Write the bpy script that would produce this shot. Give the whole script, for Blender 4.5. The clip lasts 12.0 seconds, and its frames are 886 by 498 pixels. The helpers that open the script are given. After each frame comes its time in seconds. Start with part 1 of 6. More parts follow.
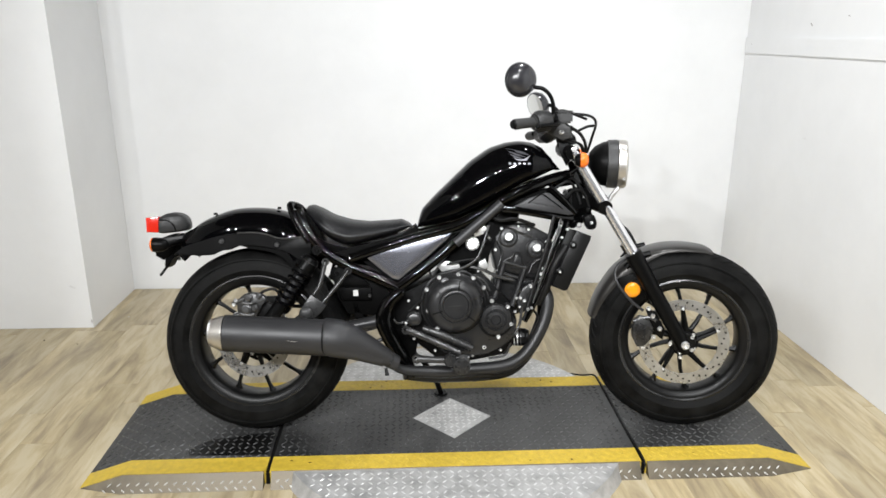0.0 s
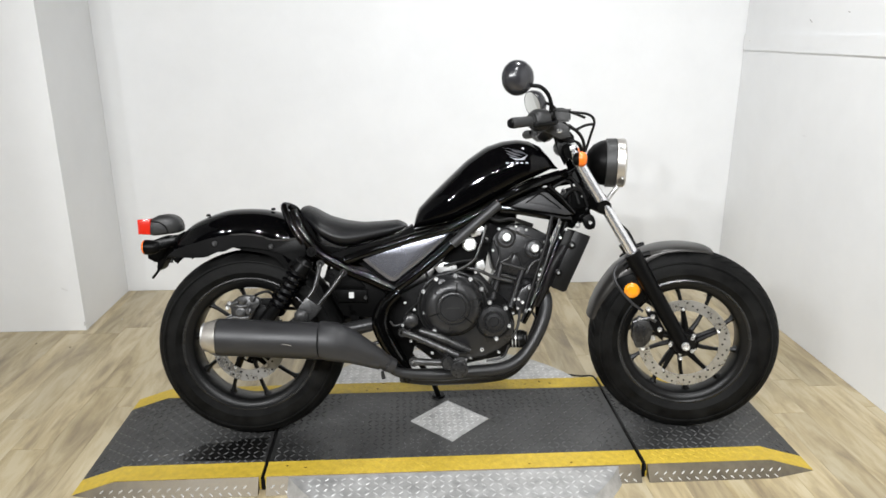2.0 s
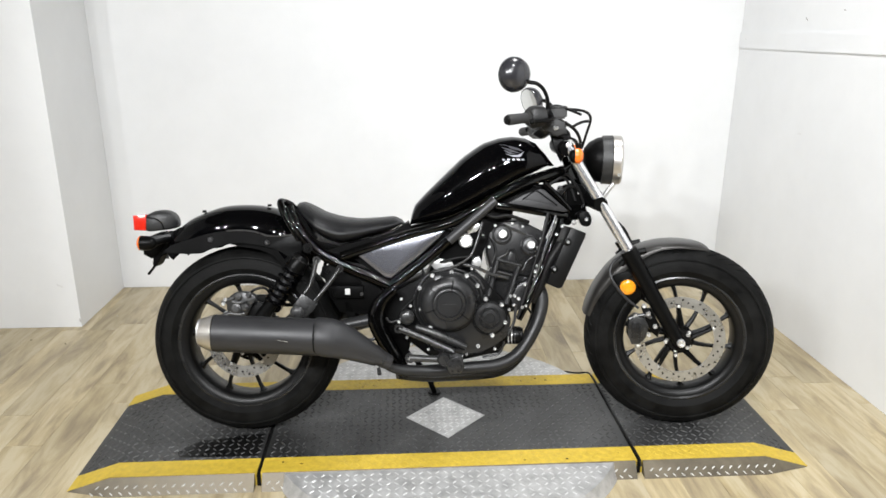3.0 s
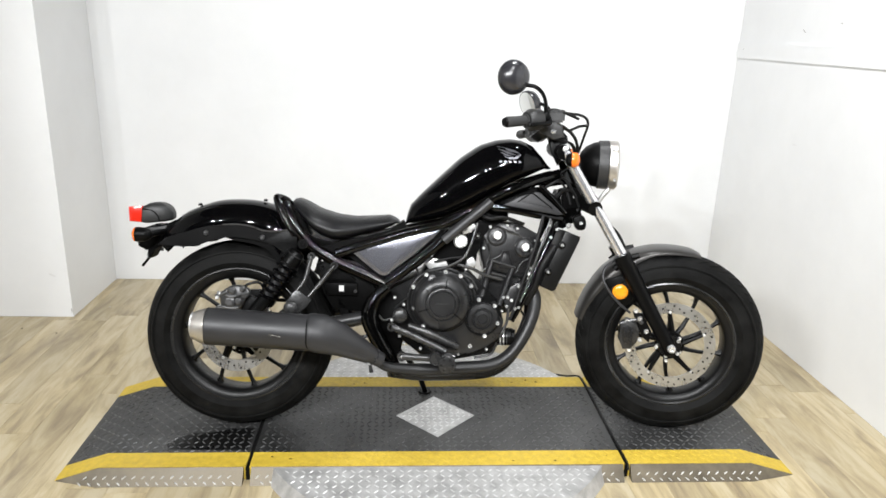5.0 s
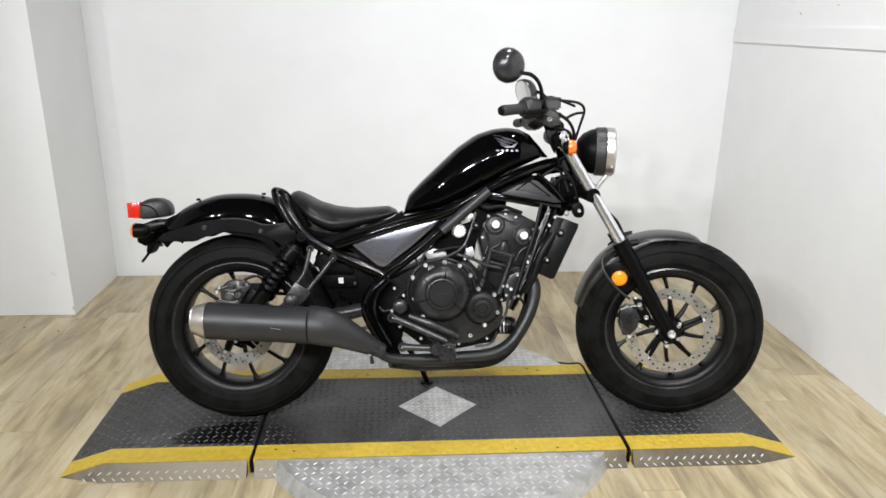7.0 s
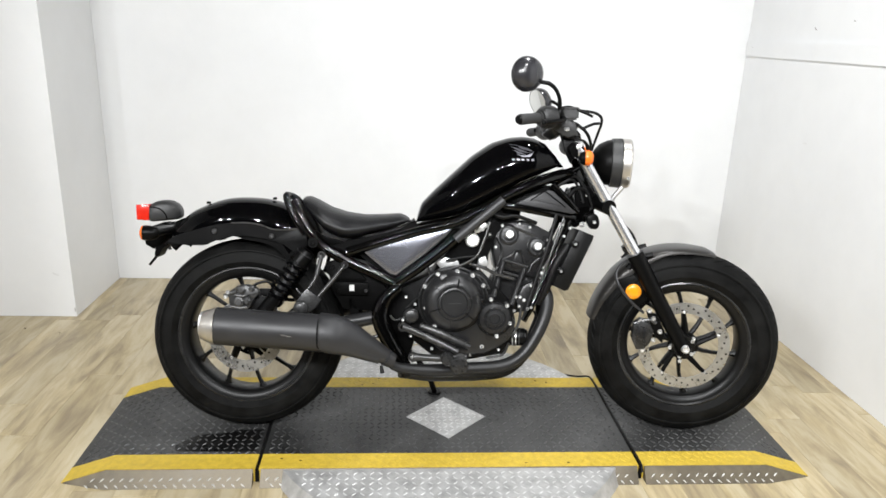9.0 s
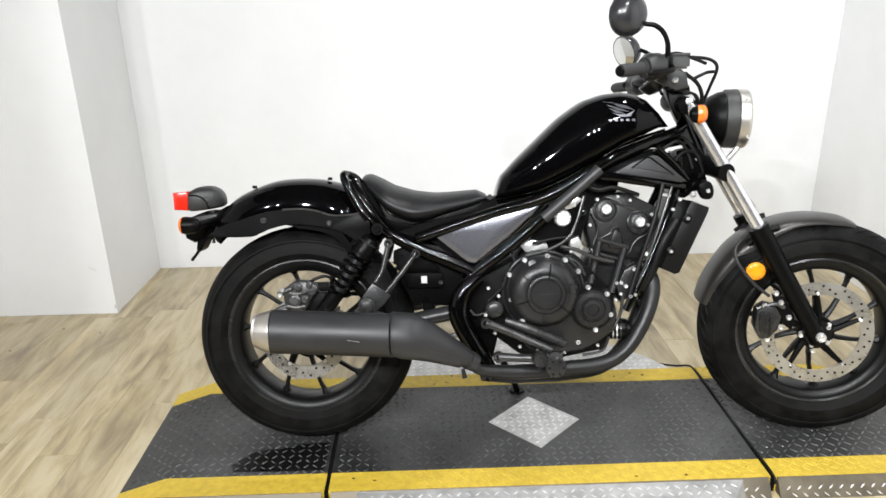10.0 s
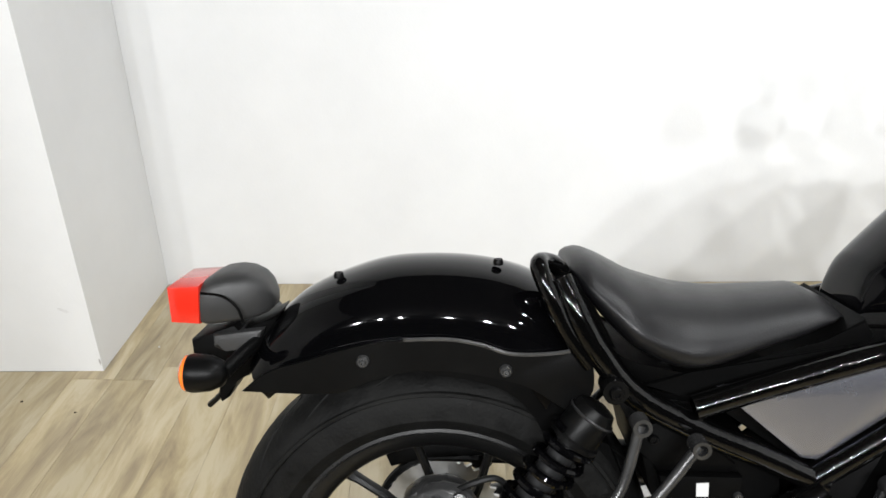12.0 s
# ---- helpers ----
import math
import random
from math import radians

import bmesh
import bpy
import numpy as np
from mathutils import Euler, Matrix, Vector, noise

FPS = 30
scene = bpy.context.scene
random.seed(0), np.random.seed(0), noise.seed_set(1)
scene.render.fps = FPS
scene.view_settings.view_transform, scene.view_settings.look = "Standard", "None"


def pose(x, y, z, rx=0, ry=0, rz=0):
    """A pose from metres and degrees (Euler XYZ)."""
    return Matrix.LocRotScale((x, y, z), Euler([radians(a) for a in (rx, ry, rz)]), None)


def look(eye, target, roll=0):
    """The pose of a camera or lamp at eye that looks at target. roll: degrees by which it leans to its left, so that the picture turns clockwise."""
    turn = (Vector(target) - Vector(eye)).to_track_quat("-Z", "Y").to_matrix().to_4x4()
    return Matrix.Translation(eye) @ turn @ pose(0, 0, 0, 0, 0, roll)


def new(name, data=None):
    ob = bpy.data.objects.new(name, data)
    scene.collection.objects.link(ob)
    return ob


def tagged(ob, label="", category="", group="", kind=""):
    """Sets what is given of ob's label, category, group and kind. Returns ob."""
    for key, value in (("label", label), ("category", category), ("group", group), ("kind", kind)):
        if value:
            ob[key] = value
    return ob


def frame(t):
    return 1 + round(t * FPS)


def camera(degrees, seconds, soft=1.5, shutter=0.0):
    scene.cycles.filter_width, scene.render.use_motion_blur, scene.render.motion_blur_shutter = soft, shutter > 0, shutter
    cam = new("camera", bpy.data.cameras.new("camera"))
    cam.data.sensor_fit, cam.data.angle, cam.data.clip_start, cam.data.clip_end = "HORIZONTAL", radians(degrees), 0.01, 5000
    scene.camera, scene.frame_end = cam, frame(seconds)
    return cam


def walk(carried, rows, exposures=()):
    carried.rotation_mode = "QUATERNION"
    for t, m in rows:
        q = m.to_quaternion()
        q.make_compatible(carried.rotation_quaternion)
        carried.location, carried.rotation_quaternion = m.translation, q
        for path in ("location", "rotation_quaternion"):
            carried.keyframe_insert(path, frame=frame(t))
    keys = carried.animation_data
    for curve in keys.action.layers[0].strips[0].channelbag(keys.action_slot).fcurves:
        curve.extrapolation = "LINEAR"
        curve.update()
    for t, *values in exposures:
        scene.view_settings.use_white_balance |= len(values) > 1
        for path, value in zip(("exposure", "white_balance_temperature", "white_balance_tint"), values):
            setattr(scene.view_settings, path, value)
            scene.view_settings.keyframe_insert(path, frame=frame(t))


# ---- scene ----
cam = camera(64.5, 12.0, soft=1.6)
PATH = [
    (0, (-0.126, -2.394, 1.375), (-0.028, -0.484, 0.792), 0.2),
    (0.5, (-0.127, -2.377, 1.376), (-0.019, -0.467, 0.793), 0.2),
    (1, (-0.122, -2.364, 1.373), (-0.006, -0.456, 0.786), 0.2),
    (1.5, (-0.124, -2.356, 1.374), (-0.011, -0.448, 0.787), 0.2),
    (2, (-0.124, -2.358, 1.375), (-0.017, -0.45, 0.786), -0.0),
    (2.5, (-0.123, -2.36, 1.37), (-0.011, -0.454, 0.777), -0.2),
    (4.5, (-0.132, -2.365, 1.37), (0.017, -0.46, 0.778), 2.4),
    (5, (-0.13, -2.371, 1.369), (0.007, -0.465, 0.778), 2.0),
    (5.5, (-0.134, -2.369, 1.365), (0.004, -0.466, 0.763), 2.1),
    (6, (-0.129, -2.372, 1.363), (0.012, -0.47, 0.761), 2.0),
    (6.5, (-0.118, -2.374, 1.368), (0.016, -0.468, 0.775), 0.5),
    (7, (-0.121, -2.375, 1.364), (0.012, -0.476, 0.751), 0.8),
    (9, (-0.173, -2.34, 1.357), (-0.03, -0.435, 0.765), 2.1),
    (9.3, (-0.22, -2.292, 1.343), (-0.034, -0.398, 0.765), 0.9),
    (9.5, (-0.256, -2.253, 1.333), (-0.054, -0.369, 0.695), 0.1),
    (9.75, (-0.273, -2.133, 1.316), (-0.118, -0.25, 0.568), -0.6),
    (10, (-0.29, -1.999, 1.297), (-0.248, -0.119, 0.616), -1.1),
    (10.5, (-0.372, -1.675, 1.285), (-0.499, 0.192, 0.58), -1.6),
    (11, (-0.472, -1.381, 1.269), (-0.438, 0.461, 0.49), -1.7),
    (11.5, (-0.518, -1.088, 1.237), (-0.736, 0.75, 0.48), 0.7),
    (12, (-0.634, -0.875, 1.232), (-0.648, 0.928, 0.368), -0.5),
]

EXPOSURES = [(0.0, -0.28), (0.5, -0.36), (1.5, -0.37), (2.5, -0.26), (4.5, -0.10), (5.5, -0.11), (6.5, -0.34), (7.0, -0.39), (9.0, -0.18), (9.5, -0.12), (10.0, -0.09), (11.0, -0.07), (12.0, -0.08)]
walk(cam, [(t, look(eye, target, roll)) for t, eye, target, roll in PATH], EXPOSURES)

# ---- light ----
world = bpy.data.worlds.new("room_world")
scene.world = world
world.use_nodes = True
world.node_tree.nodes["Background"].inputs[0].default_value = (0.9, 0.95, 1.0, 1)
world.node_tree.nodes["Background"].inputs[1].default_value = 0.05
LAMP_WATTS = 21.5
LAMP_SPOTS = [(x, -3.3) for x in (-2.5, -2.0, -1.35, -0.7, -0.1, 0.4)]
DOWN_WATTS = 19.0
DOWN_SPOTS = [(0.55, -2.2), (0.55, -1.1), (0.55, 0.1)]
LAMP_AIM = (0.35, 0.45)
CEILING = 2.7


# ---- materials ----
def material(name, colour, rough=0.5, metal=0.0, coat=0.0, vary=0.0, vary_scale=8.0, bump=0.0, bump_scale=200.0,
             rough_vary=0.0, second=None, transmission=0.0, per_object=0.0, stretch=None, emit=0.0, spec=0.5):
    """A surface with variation at two scales and fine relief."""
    m = bpy.data.materials.new(name)
    m.use_nodes = True
    nt = m.node_tree
    b = nt.nodes["Principled BSDF"]
    b.inputs["Base Color"].default_value = (*colour, 1)
    b.inputs["Roughness"].default_value = rough
    b.inputs["Metallic"].default_value = metal
    b.inputs["Specular IOR Level"].default_value = spec
    b.inputs["Coat Weight"].default_value = coat
    b.inputs["Coat Roughness"].default_value = 0.04
    b.inputs["Transmission Weight"].default_value = transmission
    if emit:
        b.inputs["Emission Color"].default_value = (*colour, 1)
        b.inputs["Emission Strength"].default_value = emit
    tex = nt.nodes.new("ShaderNodeTexCoord")
    source = tex.outputs["Object"]
    if stretch:
        mp = nt.nodes.new("ShaderNodeMapping")
        mp.inputs["Scale"].default_value = stretch
        nt.links.new(source, mp.inputs[0])
        source = mp.outputs[0]
    if vary or rough_vary or second:
        big = nt.nodes.new("ShaderNodeTexNoise")
        big.inputs["Scale"].default_value = vary_scale
        big.inputs["Detail"].default_value = 8
        big.inputs["Roughness"].default_value = 0.65
        nt.links.new(source, big.inputs["Vector"])
        mix = nt.nodes.new("ShaderNodeMix")
        mix.data_type = "RGBA"
        mix.inputs[6].default_value = (*[c * (1 - vary) for c in colour], 1)
        mix.inputs[7].default_value = (*(second or [min(1, c * (1 + vary)) for c in colour]), 1)
        ramp = nt.nodes.new("ShaderNodeMapRange")
        ramp.inputs[1].default_value, ramp.inputs[2].default_value = 0.3, 0.7
        nt.links.new(big.outputs["Fac"], ramp.inputs[0])
        nt.links.new(ramp.outputs[0], mix.inputs[0])
        out = mix.outputs[2]
        if per_object:
            info = nt.nodes.new("ShaderNodeObjectInfo")
            hsv = nt.nodes.new("ShaderNodeHueSaturation")
            mr = nt.nodes.new("ShaderNodeMapRange")
            mr.inputs[3].default_value, mr.inputs[4].default_value = 1 - per_object, 1 + per_object
            nt.links.new(info.outputs["Random"], mr.inputs[0])
            nt.links.new(mr.outputs[0], hsv.inputs["Value"])
            nt.links.new(out, hsv.inputs["Color"])
            out = hsv.outputs[0]
        nt.links.new(out, b.inputs["Base Color"])
        if rough_vary:
            rr = nt.nodes.new("ShaderNodeMapRange")
            rr.inputs[1].default_value, rr.inputs[2].default_value = 0.3, 0.7
            rr.inputs[3].default_value, rr.inputs[4].default_value = rough - rough_vary, rough + rough_vary
            nt.links.new(big.outputs["Fac"], rr.inputs[0])
            nt.links.new(rr.outputs[0], b.inputs["Roughness"])
    if bump:
        fine = nt.nodes.new("ShaderNodeTexNoise")
        fine.inputs["Scale"].default_value = bump_scale
        fine.inputs["Detail"].default_value = 4
        nt.links.new(source, fine.inputs["Vector"])
        bp = nt.nodes.new("ShaderNodeBump")
        bp.inputs["Strength"].default_value = bump
        bp.inputs["Distance"].default_value = 0.002
        nt.links.new(fine.outputs["Fac"], bp.inputs["Height"])
        nt.links.new(bp.outputs[0], b.inputs["Normal"])
    return m


WALL = material("white_wall_paint", (0.745, 0.75, 0.752), 0.55, vary=0.03, vary_scale=3, bump=0.15, bump_scale=120)
SCUFF = material("grey_scuff", (0.42, 0.41, 0.40), 0.7, vary=0.2, vary_scale=60)
SMEAR = material("faint_grey_smear", (0.69, 0.69, 0.69), 0.6, vary=0.08, vary_scale=30)
# hall and ceiling dimness is put into these colours, for dark gloss reflections
DARKWALL = material("dimmed_hall_wall", (0.06, 0.057, 0.055), 0.7, vary=0.1, vary_scale=2, bump=0.2, bump_scale=90)
CEIL = material("dimmed_ceiling", (0.07, 0.065, 0.06), 0.7, vary=0.03, bump=0.2, bump_scale=90)
BASE = material("plank_joint", (0.30, 0.235, 0.145), 0.8, vary=0.2)
GLOSS = material("gloss_black_paint", (0.0012, 0.0012, 0.0014), 0.035, coat=0.03, spec=0.16, rough_vary=0.012)
FRAME = material("gloss_black_frame_paint", (0.0012, 0.0012, 0.0012), 0.05, spec=0.25, coat=0.05, rough_vary=0.02, bump=0.45, bump_scale=60)
SATIN = material("satin_black_paint", (0.0022, 0.0022, 0.0022), 0.36, spec=0.11, rough_vary=0.08, bump=0.1, bump_scale=500)
WHEEL = material("satin_black_wheel_paint", (0.004, 0.004, 0.004), 0.36, spec=0.22, rough_vary=0.06, bump=0.1, bump_scale=500)
# rim lip: its highlight line is put into a lighter colour than the wheel's
GLOSS_LIP = material("highlit_black_rim_edge", (0.02, 0.02, 0.02), 0.25, metal=0.4, rough_vary=0.06)
PLASTIC = material("black_plastic", (0.0016, 0.0016, 0.0016), 0.45, spec=0.06, rough_vary=0.1, bump=0.15, bump_scale=600)
ENGINE = material("dark_engine_casting", (0.019, 0.019, 0.0196), 0.30, metal=0.3, spec=0.45, vary=0.25, rough_vary=0.08, bump=0.12, bump_scale=700)
FENDER_GREY = material("satin_grey_fender_paint", (0.034, 0.032, 0.030), 0.34, metal=0.5, vary=0.12, rough_vary=0.06)
HEAT = material("heatproof_black_paint", (0.024, 0.024, 0.0255), 0.44, metal=0.2, vary=0.12, rough_vary=0.08, bump=0.1, bump_scale=500)
RUBBER = material("tyre_rubber", (0.0035, 0.0035, 0.0035), 0.56, spec=0.08, vary=0.6, vary_scale=16, rough_vary=0.16, second=(0.0105, 0.0105, 0.0101), bump=0.45, bump_scale=190)
HOUSING = material("grained_lamp_plastic", (0.022, 0.022, 0.022), 0.42, spec=0.42, rough_vary=0.06, bump=0.3, bump_scale=700)
GRIP = material("grip_rubber", (0.026, 0.026, 0.026), 0.6, spec=0.35, bump=0.25, bump_scale=300, vary=0.15)
VINYL = material("black_seat_vinyl", (0.005, 0.005, 0.0056), 0.36, spec=0.3, rough_vary=0.06, bump=0.3, bump_scale=420, vary=0.15)
CHROME = material("satin_chrome", (0.74, 0.74, 0.76), 0.20, metal=0.86, rough_vary=0.05, vary=0.04)
STEEL = material("brushed_steel", (0.60, 0.60, 0.59), 0.36, metal=0.75, rough_vary=0.1, vary=0.14, vary_scale=30)
ZINC = material("zinc_bolt", (0.80, 0.80, 0.79), 0.28, metal=0.65, rough_vary=0.08, vary=0.15, vary_scale=60, per_object=0.3)
WARM_STEEL = material("warm_brushed_steel", (0.56, 0.535, 0.50), 0.34, metal=0.9, rough_vary=0.06, vary=0.1, vary_scale=25)
DISC = material("drilled_disc_steel", (0.50, 0.50, 0.495), 0.30, metal=0.85, rough_vary=0.1, vary=0.25, vary_scale=18, bump=0.08, bump_scale=300)
# muffler paint made darker: shade below the engine put into the pipe colour
PIPE = material("shade_darkened_exhaust_pipe", (0.016, 0.016, 0.0165), 0.42, metal=0.3, vary=0.2, rough_vary=0.1, bump=0.1, bump_scale=500)
COVER = material("satin_silver_grey_paint", (0.205, 0.21, 0.24), 0.27, metal=0.8, rough_vary=0.012, vary=0.03)
ALU_GREY = material("grey_cast_aluminium", (0.050, 0.050, 0.050), 0.30, metal=0.6, rough_vary=0.1, vary=0.25, bump=0.15, bump_scale=500)
CAST = material("light_cast_aluminium", (0.078, 0.078, 0.078), 0.34, metal=0.6, rough_vary=0.1, vary=0.3, vary_scale=40, bump=0.2, bump_scale=500)
RED = material("red_lens", (0.58, 0.022, 0.010), 0.16, coat=0.4, vary=0.12, vary_scale=40)
AMBER = material("amber_lens", (0.85, 0.30, 0.01), 0.2, coat=0.5, vary=0.12, vary_scale=60)
ORANGE = material("orange_lens", (0.80, 0.16, 0.01), 0.2, coat=0.6, vary=0.12, vary_scale=60)
GLASS = material("lamp_glass", (0.85, 0.87, 0.88), 0.08, coat=1.0, metal=0.3)
MIRROR = material("mirror_glass", (0.86, 0.87, 0.86), 0.03, metal=1.0)
EMBLEM = material("silver_emblem", (0.13, 0.13, 0.145), 0.3, metal=0.7, vary=0.1)
DOME = material("smooth_black_plastic", (0.020, 0.020, 0.023), 0.24, spec=0.6, rough_vary=0.04)
WHITE = material("white_label", (0.52, 0.52, 0.51), 0.5, vary=0.04)
HOSE = material("black_hose", (0.005, 0.005, 0.005), 0.45, spec=0.2, vary=0.2)
YELLOW = material("yellow_safety_paint", (0.50, 0.345, 0.03), 0.55, vary=0.16, vary_scale=45, rough_vary=0.1, second=(0.62, 0.44, 0.05), bump=0.3, bump_scale=160)
DECK = material("worn_black_rubber_deck", (0.007, 0.007, 0.007), 0.40, spec=0.25, vary=0.4, vary_scale=2.6, second=(0.075, 0.075, 0.074), rough_vary=0.16, bump=0.35, bump_scale=220)
LUG = material("worn_rubber_lug", (0.022, 0.022, 0.022), 0.27, spec=0.6, vary=0.6, vary_scale=3.2, second=(0.095, 0.095, 0.094), rough_vary=0.1)
OILY = material("oily_black_rubber", (0.004, 0.004, 0.004), 0.3, spec=0.4, vary=0.2, rough_vary=0.1)
DIAMOND = material("aluminium_tread_plate", (0.54, 0.535, 0.525), 0.48, metal=0.5, vary=0.4, vary_scale=20, second=(0.62, 0.615, 0.605), rough_vary=0.1, bump=0.1, bump_scale=150)
POLISHED = material("polished_tread_lug", (0.70, 0.70, 0.69), 0.38, metal=0.5, vary=0.15, vary_scale=20, rough_vary=0.08)
# scuffed aluminium; the floor's brown reflection is put into its darker base colour
SKIRT = material("scuffed_floor_tinted_skirt", (0.135, 0.115, 0.083), 0.5, metal=0.5, vary=0.4, vary_scale=12, rough_vary=0.1, bump=0.12, bump_scale=150)
# near-black for real dirt, and for shade painted into gaps, holes and grooves
DIRT_AND_SHADE = material("dark_dirt_and_shade", (0.004, 0.004, 0.004), 0.8, vary=0.2, spec=0.08)
LAMP_BODY = material("white_lamp_housing", (0.8, 0.8, 0.8), 0.5, vary=0.03)


def wood_material(joined=False):
    m = bpy.data.materials.new("pale_oak_vinyl_plank")
    m.use_nodes = True
    nt = m.node_tree
    b = nt.nodes["Principled BSDF"]
    tex = nt.nodes.new("ShaderNodeTexCoord")
    chance = nt.nodes.new("ShaderNodeNewGeometry").outputs["Random Per Island"] if joined else nt.nodes.new("ShaderNodeObjectInfo").outputs["Random"]
    shift = nt.nodes.new("ShaderNodeVectorMath")
    shift.operation = "MULTIPLY_ADD"
    comb = nt.nodes.new("ShaderNodeCombineXYZ")
    for i in range(3):
        nt.links.new(chance, comb.inputs[i])
    shift.inputs[1].default_value = (37, 53, 11)
    nt.links.new(comb.outputs[0], shift.inputs[0])
    nt.links.new(tex.outputs["Object"], shift.inputs[2])
    cols = []
    for scale, detail in (((14, 2.6, 1), 5), ((60, 6.0, 1), 5), ((3.5, 1.0, 1), 3)):
        mp = nt.nodes.new("ShaderNodeMapping")
        mp.inputs["Scale"].default_value = scale
        nt.links.new(shift.outputs[0], mp.inputs[0])
        n = nt.nodes.new("ShaderNodeTexNoise")
        n.inputs["Scale"].default_value = 1.0
        n.inputs["Detail"].default_value = detail
        n.inputs["Roughness"].default_value = 0.6
        n.inputs["Distortion"].default_value = 0.6
        nt.links.new(mp.outputs[0], n.inputs["Vector"])
        cols.append(n.outputs["Fac"])
    ramp = nt.nodes.new("ShaderNodeValToRGB")
    ramp.color_ramp.elements[0].position, ramp.color_ramp.elements[0].color = 0.34, (0.250, 0.195, 0.120, 1)
    ramp.color_ramp.elements[1].position, ramp.color_ramp.elements[1].color = 0.60, (0.512, 0.438, 0.290, 1)
    e = ramp.color_ramp.elements.new(0.50)
    e.color = (0.432, 0.350, 0.204, 1)
    add = nt.nodes.new("ShaderNodeMath")
    add.operation = "MULTIPLY_ADD"
    add.inputs[1].default_value = 0.20
    nt.links.new(cols[1], add.inputs[0])
    sc = nt.nodes.new("ShaderNodeMath")
    sc.operation = "MULTIPLY"
    sc.inputs[1].default_value = 0.80
    nt.links.new(cols[0], sc.inputs[0])
    nt.links.new(sc.outputs[0], add.inputs[2])
    nt.links.new(add.outputs[0], ramp.inputs[0])
    hsv = nt.nodes.new("ShaderNodeHueSaturation")
    val = nt.nodes.new("ShaderNodeMapRange")
    val.inputs[3].default_value, val.inputs[4].default_value = 0.84, 1.10
    nt.links.new(chance, val.inputs[0])
    nt.links.new(val.outputs[0], hsv.inputs["Value"])
    sat = nt.nodes.new("ShaderNodeMapRange")
    sat.inputs[3].default_value, sat.inputs[4].default_value = 0.80, 1.14
    nt.links.new(cols[2], sat.inputs[0])
    nt.links.new(sat.outputs[0], hsv.inputs["Saturation"])
    nt.links.new(ramp.outputs[0], hsv.inputs["Color"])
    nt.links.new(hsv.outputs[0], b.inputs["Base Color"])
    rr = nt.nodes.new("ShaderNodeMapRange")
    rr.inputs[3].default_value, rr.inputs[4].default_value = 0.30, 0.48
    nt.links.new(cols[2], rr.inputs[0])
    nt.links.new(rr.outputs[0], b.inputs["Roughness"])
    bp = nt.nodes.new("ShaderNodeBump")
    bp.inputs["Strength"].default_value = 0.12
    bp.inputs["Distance"].default_value = 0.001
    nt.links.new(cols[1], bp.inputs["Height"])
    nt.links.new(bp.outputs[0], b.inputs["Normal"])
    return m


WOOD, WOOD_FAR = wood_material(), wood_material(True)


# ---- mesh helpers ----
def finish(name, bm, mat, angle=38):
    bmesh.ops.recalc_face_normals(bm, faces=bm.faces)
    me = bpy.data.meshes.new(name)
    bm.to_mesh(me)
    bm.free()
    for p in me.polygons:
        p.use_smooth = True
    me.set_sharp_from_angle(angle=radians(angle))
    me.materials.append(mat)
    return me


FRONT_END = [False]


def turning(on):
    """Parts added to the motorcycle while this is on belong to its turned front end."""
    FRONT_END[0] = on


def part(name, bm, mat, parent, label="", angle=38):
    ob = new(name, finish(name, bm, mat, angle))
    ob.parent = parent
    if FRONT_END[0] and parent.name == "motorcycle":
        ob.matrix_local = STEER
    if label:
        ob["label"] = label
    return ob


def place(ob, x, y, z):
    ob.location = (x, y, z)
    return ob


def smooth_path(pts, steps=6):
    """Catmull-Rom through the points."""
    p = [Vector(q) for q in pts]
    if len(p) < 3:
        return p
    p = [2 * p[0] - p[1], *p, 2 * p[-1] - p[-2]]
    out = []
    for a, b, c, d in zip(p, p[1:], p[2:], p[3:]):
        for i in range(steps):
            t = i / steps
            out.append(0.5 * (2 * b + (c - a) * t + (2 * a - 5 * b + 4 * c - d) * t * t + (3 * b - a - 3 * c + d) * t ** 3))
    out.append(p[-2])
    return out


def bridge_rings(bm, rings, closed=True, caps=True):
    vs = [[bm.verts.new(q) for q in r] for r in rings]
    n = len(vs[0])
    for a, b in zip(vs, vs[1:]):
        for i in range(n if closed else n - 1):
            j = (i + 1) % n
            bm.faces.new((a[i], a[j], b[j], b[i]))
    if caps and closed:
        bm.faces.new(vs[0])
        bm.faces.new(vs[-1][::-1])
    return vs


def tube(bm, pts, r, seg=12, steps=6, smooth=True):
    """A round bar along points; r is a number or one radius for each given point."""
    path = smooth_path(pts, steps) if smooth else [Vector(q) for q in pts]
    if isinstance(r, (list, tuple)):
        radii = [float(np.interp(i / (len(path) - 1), np.linspace(0, 1, len(r)), r)) for i in range(len(path))]
    else:
        radii = [r] * len(path)
    rings, side = [], None
    for i, q in enumerate(path):
        d = (path[min(i + 1, len(path) - 1)] - path[max(i - 1, 0)]).normalized()
        if side is None:
            side = d.orthogonal().normalized()
        side = (side - d * side.dot(d)).normalized()
        up = d.cross(side)
        rings.append([q + radii[i] * (math.cos(a) * side + math.sin(a) * up) for a in (2 * math.pi * k / seg for k in range(seg))])
    bridge_rings(bm, rings)
    return bm


